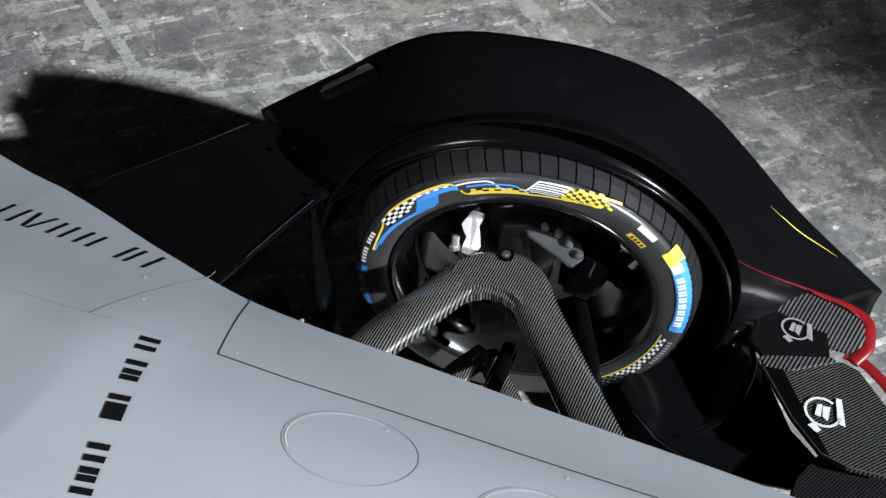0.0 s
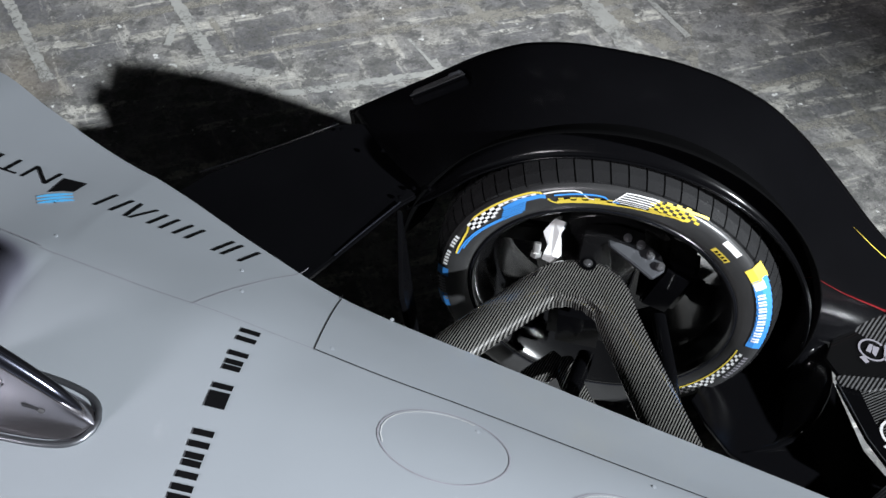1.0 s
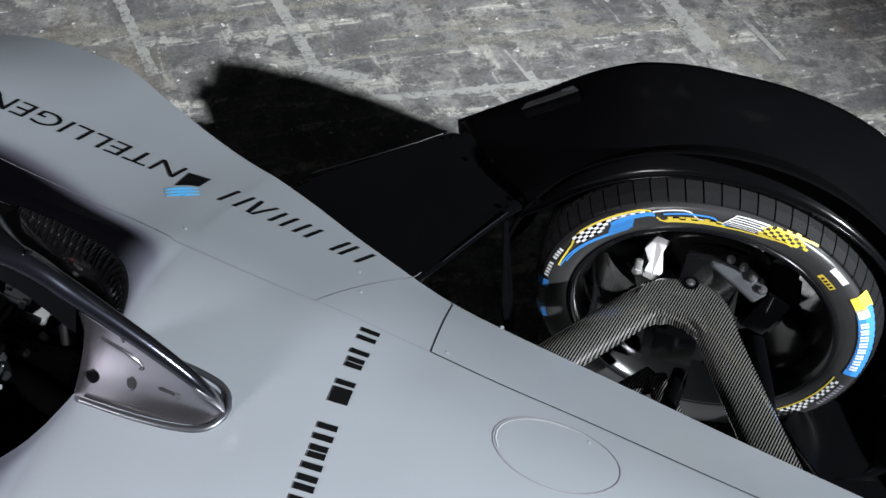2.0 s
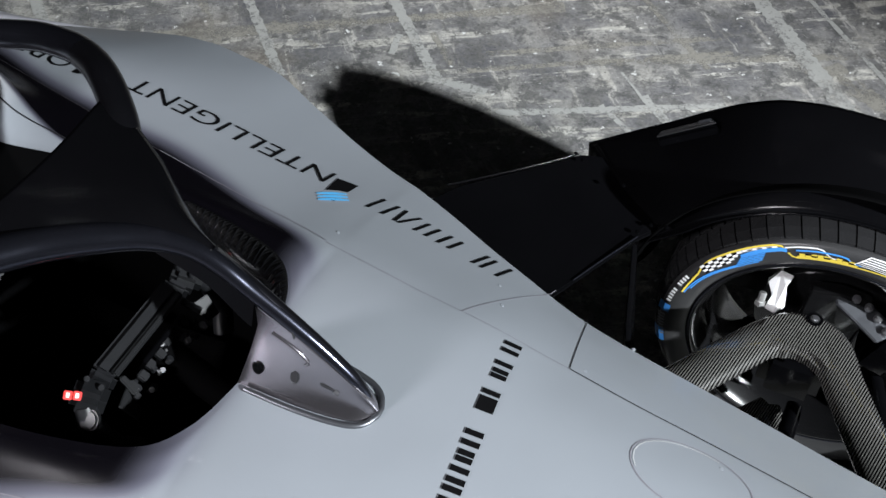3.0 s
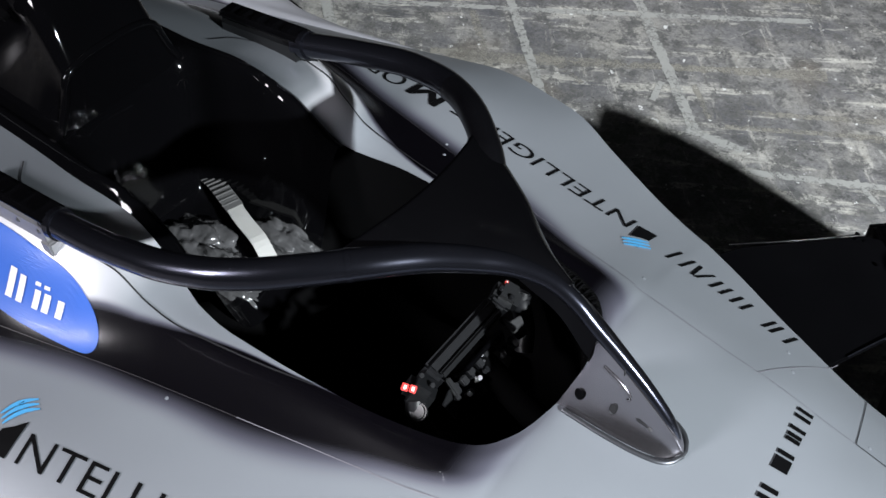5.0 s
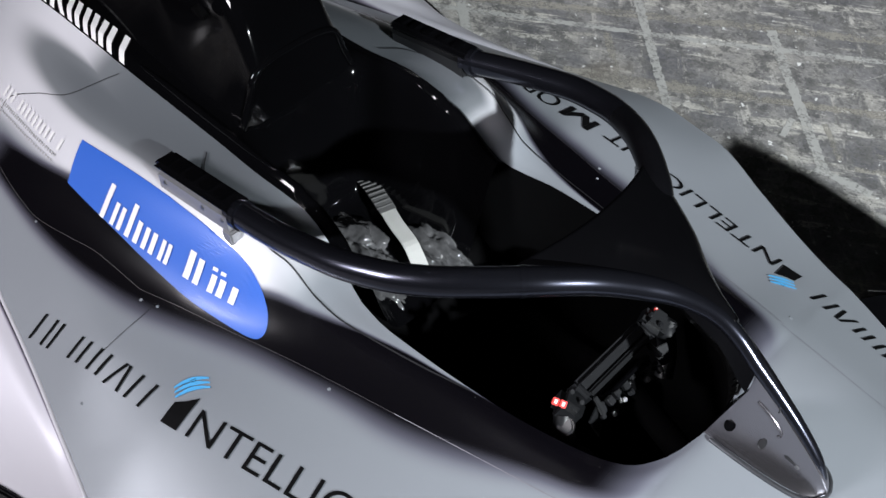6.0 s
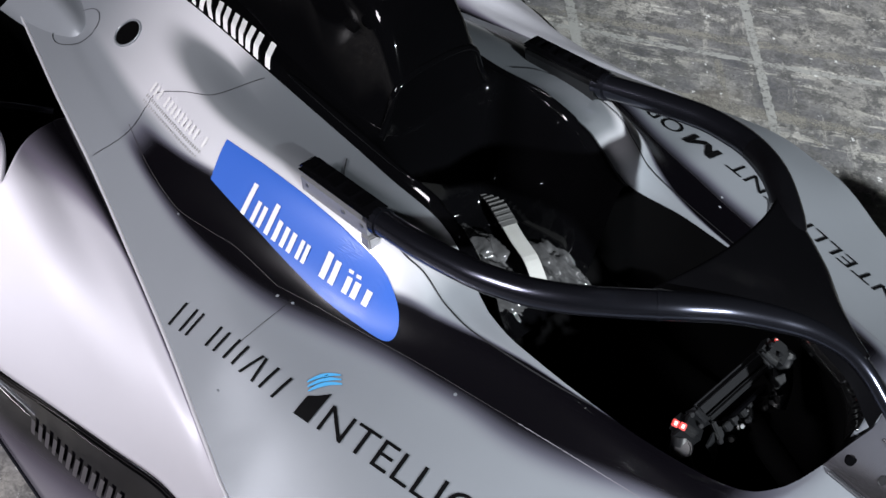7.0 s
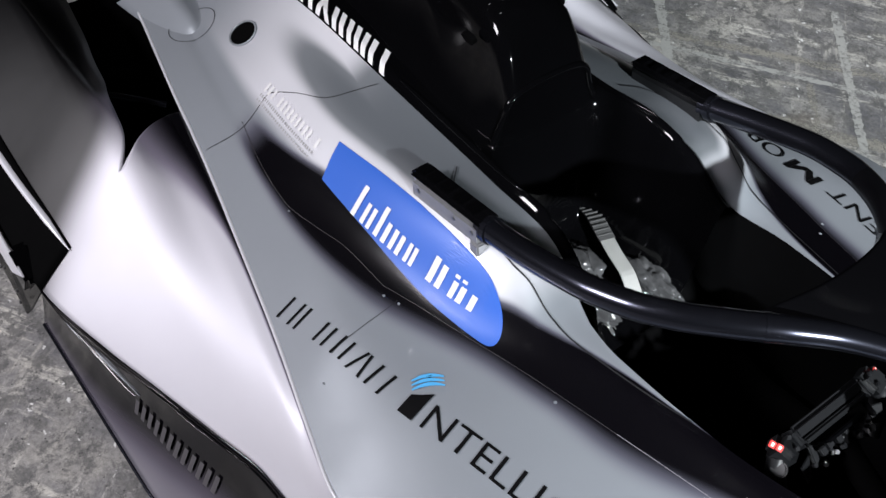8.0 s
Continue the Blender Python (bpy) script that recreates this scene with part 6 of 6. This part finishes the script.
# ---------------- rear flank ----------------
def build_rear_flank(s):
    """The white shoulder that sweeps out to the rear wheel's fender, and the dark skirt under it."""
    f = new("rear_fender")
    f.parent = CAR
    tagged(f, "silver flank sweeping out to the rear wheel fender")
    # x, then y and z of the valley, the crest and the lower line
    tab = table([(-1.36, 0.772, 0.535, 0.774, 0.47, 0.778, 0.39), (-1.50, 0.765, 0.52, 0.775, 0.455, 0.79, 0.375), (-1.65, 0.738, 0.545, 0.770, 0.475, 0.795, 0.37), (-1.80, 0.708, 0.548, 0.766, 0.485, 0.825, 0.36),
                 (-1.98, 0.67, 0.549, 0.757, 0.493, 0.865, 0.35), (-2.15, 0.64, 0.550, 0.743, 0.512, 0.905, 0.345), (-2.38, 0.60, 0.564, 0.708, 0.558, 0.950, 0.35), (-2.50, 0.60, 0.588, 0.698, 0.588, 0.957, 0.375), (-2.65, 0.61, 0.606, 0.694, 0.620, 0.963, 0.41), (-3.05, 0.62, 0.62, 0.68, 0.685, 0.965, 0.50), (-3.45, 0.62, 0.56, 0.68, 0.63, 0.95, 0.45)])

    def prof(x, v):
        e = np.array(section(max(x, -2.9), 1)) + np.array((0.0, -0.005))
        p = np.concatenate([[e], np.array(tab(x)).reshape(3, 2)])
        t3 = v * 3
        k = min(int(t3), 2)
        t = t3 - k
        a = p[k - 1] if k else 2 * p[0] - p[1]
        d = p[k + 2] if k < 2 else p[3] + np.array((0.02, -0.09))
        m0, m1 = (p[k + 1] - a) / 2, (d - p[k]) / 2
        return (2 * t**3 - 3 * t**2 + 1) * p[k] + (t**3 - 2 * t**2 + t) * m0 + (-2 * t**3 + 3 * t**2) * p[k + 1] + (t**3 - t**2) * m1

    def skin(x, v):
        y, z = prof(x, v)
        return (x, s * y, z)

    xs = np.linspace(-1.36, -3.45, 110)

    # behind the notch the skin parts: a tongue beside the deck, and the fender, whose inner edge swings in towards the spine
    def tongue(x):
        return 0.65 if x > -2.42 else 0.65 * max(0.0, 1 - (-2.42 - x) / 0.135) ** 0.8

    def inner(x):
        return float(np.interp(-x, [2.42, 2.50, 2.60, 2.71, 2.96, 3.16, 3.45], [0.65, 0.50, 0.37, 0.28, 0.20, 0.15, 0.12]))

    def mapped(ob, us, ws, across):
        uv = ob.data.uv_layers.new(name="UVMap")
        for loop in ob.data.loops:
            k = loop.vertex_index
            uv.data[loop.index].uv = (-us[k // len(ws)], across(us[k // len(ws)], ws[k % len(ws)]))

    xs = np.array(sorted({*xs.tolist(), -2.42, -2.555, *np.linspace(-2.39, -2.55, 25).tolist()}, reverse=True))
    vs = [-1 + k / 15 for k in range(16)] + [0.001 + k / 15 for k in range(16)]
    across = lambda x, w: tongue(x) * (w + 1) if w <= 0 else inner(x) + (1 - inner(x)) * min(1.0, w - 0.001)
    flank = grid("flank_skin", lambda x, w: skin(x, across(x, w)), xs, vs, PEARL, f, "white pearl painted flank with its darker rear put into the colour", keep=lambda i, k: k != 15 and (k > 15 or xs[i] > -2.55))
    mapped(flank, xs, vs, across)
    bm = bmesh.new()
    bm.from_mesh(flank.data)
    bmesh.ops.remove_doubles(bm, verts=bm.verts, dist=0.0006)
    bmesh.ops.delete(bm, geom=[v for v in bm.verts if not v.link_faces], context="VERTS")
    bm.to_mesh(flank.data)
    bm.free()
    flank.data.polygons.foreach_set("use_smooth", [True] * len(flank.data.polygons))
    thick(flank, 0.006)
    # black plates added in place of the shade inside the gap
    part("cavity", plate_bm([(-2.38, s * 0.45, 0.40), (-2.38, s * 0.74, 0.40), (-3.4, s * 0.74, 0.40), (-3.4, s * 0.2, 0.40)], 0.02), COCKPIT, f, "black plate added to fill the gap with dark")
    part("cavity_wall", plate_bm([(-2.46, s * 0.70, 0.52), (-2.65, s * 0.70, 0.60), (-3.05, s * 0.69, 0.66), (-3.40, s * 0.69, 0.61), (-3.40, s * 0.72, 0.35), (-2.46, s * 0.72, 0.35)], 0.01), COCKPIT, f)

    def skirt(x, v):
        y, z = prof(x, 1)
        yb = float(np.interp(-x, [1.3, 1.6, 1.9, 2.6, 3.0], [0.84, 0.93, 0.968, 0.955, 0.95]))
        p = np.array((y + 0.002, z - 0.002)) * (1 - v) + np.array((yb, 0.11)) * v
        return (x, s * (p[0] - 0.022 * math.sin(math.pi * v)), p[1])

    kx, kv = np.linspace(-1.36, -2.52, 50), np.linspace(0, 1, 16)
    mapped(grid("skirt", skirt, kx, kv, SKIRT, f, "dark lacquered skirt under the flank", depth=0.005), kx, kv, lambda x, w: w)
    sweep("skirt_edge", [skirt(x, 1.0) for x in np.linspace(-1.36, -2.52, 30)], 0.005, 0.004, GRAPHITE, f, n=8)
    # lighter alloy beads stand in for the highlights along the lacquer
    for v0, v1, x1 in ((0.13, 0.30, -2.05), (0.22, 0.42, -2.15)):
        sweep("skirt_highlight", [np.array(skirt(x, v0 + (v1 - v0) * (x + 2.50) / 0.40)) + np.array((0, s * 0.001, 0.001)) for x in np.linspace(x1, -2.50, 24)], 0.004, 0.002, MACHINED, f, n=8, taper=lambda t: 0.1 + 0.9 * math.sin(math.pi * min(1.0, t * 0.9 + 0.1)))
    # the lacquered film is wrinkled along its upper rim
    rnd = random.Random(11)
    for v0, slope, x0, x1, r in ((0.02, 0.0, -1.90, -2.38, 0.0026), (0.05, 0.1, -2.00, -2.36, 0.0030), (0.09, 0.15, -2.10, -2.40, 0.0024), (0.38, -0.7, -2.06, -2.30, 0.0034), (0.30, -0.5, -2.12, -2.34, 0.0020), (0.06, 0.0, -1.78, -1.96, 0.0016)):
        ph = rnd.uniform(0, 6)
        sweep("skirt_wrinkle", [np.array(skirt(x, v0 + 0.012 * math.sin(18 * x + ph) + slope * (x0 - x))) + np.array((0, s * 0.004, 0.003)) for x in np.linspace(x0, x1, 30)], r * 2.0, r * 1.1, FILM, f, "glossy wrinkle of the film", 10, taper=lambda t: 0.05 + 0.95 * math.sin(math.pi * t) ** 0.7)
    sweep("skirt_bead", [skirt(x, 0.06) for x in np.linspace(-1.6, -2.50, 30)], 0.004, 0.003, BLACK_GLOSS, f, n=8)
    for k in range(6):
        for off in (0.0, 0.030):
            x0 = -2.058 + 0.052 * k + off * 0.87
            verts = [np.array(skirt(x0 + dx, v)) + np.array((0, s * 0.004, 0.002)) for dx, v in ((0, 0.39), (0.013, 0.39), (0.013, 0.56), (0, 0.56))]
            mesh_object("name_bar", verts, [(0, 1, 2, 3)], SKIRT_PRINT, f, "grey bar on the skirt", False)
    # the fender's pale rolled lip, over a black sheet laid on the skin for the wheel well's shade
    lip = lambda x, v: np.array(skin(x, v)) + np.array((0, s * 0.004, 0.004))
    grid("fender_dark_sheet", lambda x, v: lip(x, v), np.linspace(-2.395, -3.0, 24), np.linspace(0.86, 1.0, 8), COCKPIT, f, "black sheet standing in for the dark wheel well", depth=0.003)
    sweep("fender_lip", [lip(x, 0.865 - 0.02 * math.sin((x + 2.39) * 3)) for x in np.linspace(-2.39, -3.0, 30)], 0.010, 0.006, EDGE, f, "pale rolled lip of the fender", 10, taper=lambda t: min(1.0, 0.15 + 5 * t))
    part("fin_panel", plate_bm([(-2.44, s * 0.975, 0.372), (-2.50, s * 0.985, 0.345), (-2.70, s * 0.985, 0.40), (-2.70, s * 0.965, 0.455)], 0.005, 0.001), EDGE, f, "pale panel of the fin")
    # end fin with rivets
    part("end_fin", plate_bm([(-2.40, s * 0.955, 0.345), (-2.50, s * 0.975, 0.20), (-2.53, s * 0.985, 0.16), (-2.78, s * 0.985, 0.40), (-2.62, s * 0.965, 0.42)], 0.006, 0.001), BLACK_SATIN, f, "black fin with rivets")
    for x, z in ((-2.52, 0.22), (-2.50, 0.28), (-2.55, 0.32), (-2.60, 0.36), (-2.60, 0.28)):
        bolt(f, (x, s * 0.99, z), (0, s, 0.2), 0.005, 0.004, STEEL)
    part("fin_block", box_bm(0.10, 0.05, 0.12, pose(-2.50, s * 0.95, 0.34, 0, 35, 0), 0.01), BLACK_GLOSS, f)
    # strut across the dark gap
    sweep("strut", spline([(-2.70, s * 0.45, 0.47), (-2.78, s * 0.56, 0.50), (-2.84, s * 0.67, 0.52)], 10), 0.012, 0.009, GRAPHITE, f, n=12)
    return f


def build_rear_wheel(s):
    w = new("rear_wheel")
    w.parent = CAR
    tagged(w, "black rear wheel and tyre under the fender")
    c = (-3.1, s * 0.79, 0.335)
    prof = [(0.236, -0.12), (0.250, -0.145), (0.29, -0.152), (0.322, -0.138), (0.335, -0.11), (0.335, 0.11), (0.322, 0.138), (0.29, 0.152), (0.25, 0.145), (0.236, 0.12)]
    sharp(mesh_object("tyre", *lathe_bm(prof, c, 72), RUBBER, w), 40)
    sharp(mesh_object("rim", *lathe_bm([(0.25, -0.14), (0.235, -0.135), (0.22, -0.08), (0.05, 0.03), (0.05, 0.06), (0.22, 0.09), (0.25, 0.14)], c, 72), RIM_BLACK, w), 40)
    return w


# ---------------- cockpit ----------------
def build_cockpit():
    st = new("steering_wheel")
    st.parent = CAR
    tagged(st, "dark steering wheel with small red displays and buttons")
    # a two-tone bar across with a rounded pod and grip at either end
    part("bridge", box_bm(0.030, 0.19, 0.022, pose(-0.985, 0.004, 0.674, 0, 28, 0), 0.008), DARK_PLASTIC, st, "dark grey bridge")
    part("bridge_ridge", box_bm(0.012, 0.175, 0.014, pose(-0.966, 0.004, 0.672, 0, 28, 0), 0.004), GREY_PLASTIC, st, "lighter grey ridge")
    for s in (1, -1):
        y = 0.004 + s * 0.112
        part("pod", box_bm(0.050, 0.048, 0.046, pose(-0.980, y + 0.014 * s, 0.664, 14 * s, 24, 18), 0.011), GREY_PLASTIC, st, "grey switch pod with rounded edges")
        part("pod_collar", box_bm(0.040, 0.016, 0.038, pose(-0.981, y - 0.018 * s, 0.666, 8 * s, 26, 10), 0.007), DARK_PLASTIC, st)
        for dx in (-0.012, 0.010):
            part("pod_button", cyl_bm(0.0045, 0.008, pose(-0.972 + dx, y + 0.004 * s, 0.688 - 0.4 * dx, -10 * s, 24, 0), 12, bevel=0.001), DARK_PLASTIC, st)
        sweep("grip", spline([(-0.980, y + 0.026 * s, 0.660), (-0.965, y + 0.040 * s, 0.63), (-0.945, y + 0.034 * s, 0.585), (-0.93, y + 0.01 * s, 0.55)], 20), 0.017, 0.02, DARK_PLASTIC, st, n=14)
        part("grip_cap", cyl_bm(0.016, 0.012, pose(-0.962, y + 0.042 * s, 0.655, -40 * s, 0, 0), 20, bevel=0.003), GREY_PLASTIC, st, "pale grey grip cap")
        part("paddle", plate_bm([(-0.950, y - 0.030 * s, 0.652), (-0.940, y + 0.004 * s, 0.650), (-0.918, y - 0.002 * s, 0.620), (-0.926, y - 0.022 * s, 0.618)], 0.004, 0.001), GREY_PLASTIC, st, "pale grey paddle")
        part("paddle_arm", box_bm(0.034, 0.010, 0.010, pose(-0.946, y - 0.030 * s, 0.655, 0, 30, 12 * s), 0.002), GREY_PLASTIC, st)
    for x, y, z, s in ((-0.992, -0.145, 0.692, 1.0), (-0.980, -0.140, 0.691, 1.0), (-0.985, 0.138, 0.690, 0.5)):
        m = pose(x, y, z, 30 if y < 0 else -10, 14, 24)
        part("display", box_bm(0.0118 * s, 0.0125 * s, 0.005, m, 0.001), LED, st, "lit red display")
        part("digit", box_bm(0.0050 * s, 0.0070 * s, 0.002, m @ pose(0, 0, 0.0022), 0.0004), DIGIT, st)
    rnd = random.Random(5)
    for k in range(34):
        y = -0.085 + 0.16 * rnd.random()
        x = -0.948 + 0.030 * rnd.random()
        z = 0.655 - (x + 0.948) * 0.6 - 0.012 * rnd.random()
        part("button", cyl_bm(0.003 + 0.003 * rnd.random(), 0.010, pose(x, y, z, rnd.uniform(-25, 25), 35, 0), 10, bevel=0.001), STEEL if k % 3 == 0 else DARK_PLASTIC, st)
    for k in range(7):
        part("button_block", box_bm(0.016, 0.014, 0.012, pose(-0.944 + 0.004 * (k % 2), -0.075 + 0.022 * k, 0.650, 0, 32, 0), 0.002), DARK_PLASTIC, st)
    part("screen", box_bm(0.008, 0.10, 0.055, pose(-0.955, 0.01, 0.645, 0, 30, 0), 0.002), BLACK_GLOSS, st)
    sweep("column", [(-0.95, 0.01, 0.63), (-0.80, 0.0, 0.56)], 0.025, 0.025, COCKPIT, st, n=14)

    # seat bucket and belts
    def bucket(u, v):
        x = -1.50 + 0.52 * u
        y = -0.19 + 0.38 * v
        z = 0.47 - 0.20 * math.sin(min(1, u * 1.5) * math.pi / 2) + 0.10 * (2 * v - 1) ** 2 + 0.05 * u
        return (x, y, z)

    grid("seat", bucket, np.linspace(0, 1, 24), np.linspace(0, 1, 20), COCKPIT, CAR, "black bucket seat", depth=0.012)


def strip_bm(points, width, across):
    bm = bmesh.new()
    a = np.array(across, float) / np.linalg.norm(across)
    rows = [[bm.verts.new(tuple(np.array(p) + a * width * (k / 4 - 0.5))) for k in range(5)] for p in points]
    for r0, r1 in zip(rows, rows[1:]):
        for k in range(4):
            bm.faces.new((r0[k], r0[k + 1], r1[k + 1], r1[k]))
    return bm


def build_belts():
    belt = tagged(new("seat_belt"), "white and grey webbing seat belt on the black seat", "seat belt")
    belt.location = (-1.56, 0.075, 0.508)
    w = part("white_strap", strip_bm(spline([(-0.045, 0.003, 0.050), (0.0, -0.016, 0.052), (0.05, -0.032, 0.052), (0.11, -0.055, 0.030)], 14), 0.034, (0.31, 0.95, 0)), WEBBING, belt, "white webbing strap")
    thick(w, 0.003)
    g = part("grey_strap", strip_bm(spline([(-0.165, 0.036, 0.040), (-0.12, 0.026, 0.062), (-0.085, 0.014, 0.060), (-0.04, 0.001, 0.052)], 16), 0.038, (0.31, 0.95, 0)), GREY_WEB, belt, "ribbed grey webbing")
    thick(g, 0.006)
    for k in range(9):
        p = np.array((-0.150 + 0.012 * k, 0.033 - 0.0037 * k, 0.050 + 0.010 * math.sin(math.pi * k / 8)))
        sweep("web_rib", [p + np.array((-0.006, -0.018, 0.004)), p + np.array((0.006, 0.018, 0.004))], 0.003, 0.002, GREY_WEB, belt, n=6)
    part("buckle", box_bm(0.03, 0.014, 0.008, pose(0.10, -0.088, 0.02, 0, 10, 30), 0.003), MACHINED, belt, "small dark buckle")

    def foil(name, centre, size, seed, label):
        bm = bmesh.new()
        bmesh.ops.create_icosphere(bm, subdivisions=5, radius=1)
        for v in bm.verts:
            p = v.co.copy()
            d = noise.noise(p * 2.2 + Vector((seed, 0, 0))) * 0.35 + abs(noise.noise(p * 5 + Vector((0, seed, 0)))) * 0.22 - abs(noise.noise(p * 11 + Vector((0, 0, seed)))) * 0.09
            v.co = Vector((p.x * size[0], p.y * size[1], max(p.z, -0.45) * size[2])) * (1 + d)
        bmesh.ops.translate(bm, vec=(0, 0, size[2] * 0.45), verts=bm.verts)
        ob = part(name, bm, DARK_FOIL if "bag" in name else FOIL, None, label, True)
        ob.location = centre
        return tagged(ob, category="wrapping")

    foil("plastic_wrap", (-1.615, -0.020, 0.490), (0.080, 0.065, 0.046), 1.0, "crumpled clear plastic wrap on the seat")
    foil("plastic_wrap", (-1.53, -0.045, 0.480), (0.085, 0.050, 0.050), 2.6, "crumpled clear plastic wrap on the seat")
    foil("plastic_wrap", (-1.49, 0.100, 0.485), (0.085, 0.040, 0.046), 4.0, "crumpled clear plastic wrap on the seat")
    foil("plastic_bag", (-1.56, 0.160, 0.545), (0.085, 0.030, 0.050), 8.0, "dark crumpled plastic bag by the head pad")


def build_underfloor():
    part("underfloor", plate_bm([(0.3, 0.18, 0.055), (-0.6, 0.42, 0.055), (-1.5, 0.86, 0.055), (-2.6, 0.90, 0.055), (-3.3, 0.5, 0.09), (-3.3, -0.5, 0.09), (-2.6, -0.90, 0.055), (-1.5, -0.86, 0.055), (-0.6, -0.42, 0.055), (0.3, -0.18, 0.055)], 0.015), BLACK_SATIN, CAR, "black flat underfloor")
    y, z = section(-3.16, 0)
    part("tail", box_bm(0.3, 0.28, 0.4, pose(-3.05, 0, 0.42), 0.05), BLACK_SATIN, CAR, "black gearbox tail")


build_hall()
build_body()
build_engine_cover()
build_flank()
build_halo()
build_scoop()
wheel = build_wheel()
build_upright()
fender = build_fender()
wing = build_front_wing()
for s in (1, -1):
    build_rear_flank(s)
    build_rear_wheel(s)
build_cockpit()
build_belts()
build_underfloor()


def mirrored(ob):
    """A mirror twin of a part of the car, on its other side."""
    twin = copy_thing(ob, Matrix.Identity(4))
    twin.parent = CAR
    twin.matrix_basis = Matrix.Diagonal((1, -1, 1, 1))
    return twin


for ob in (wheel, fender, wing):
    mirrored(ob)
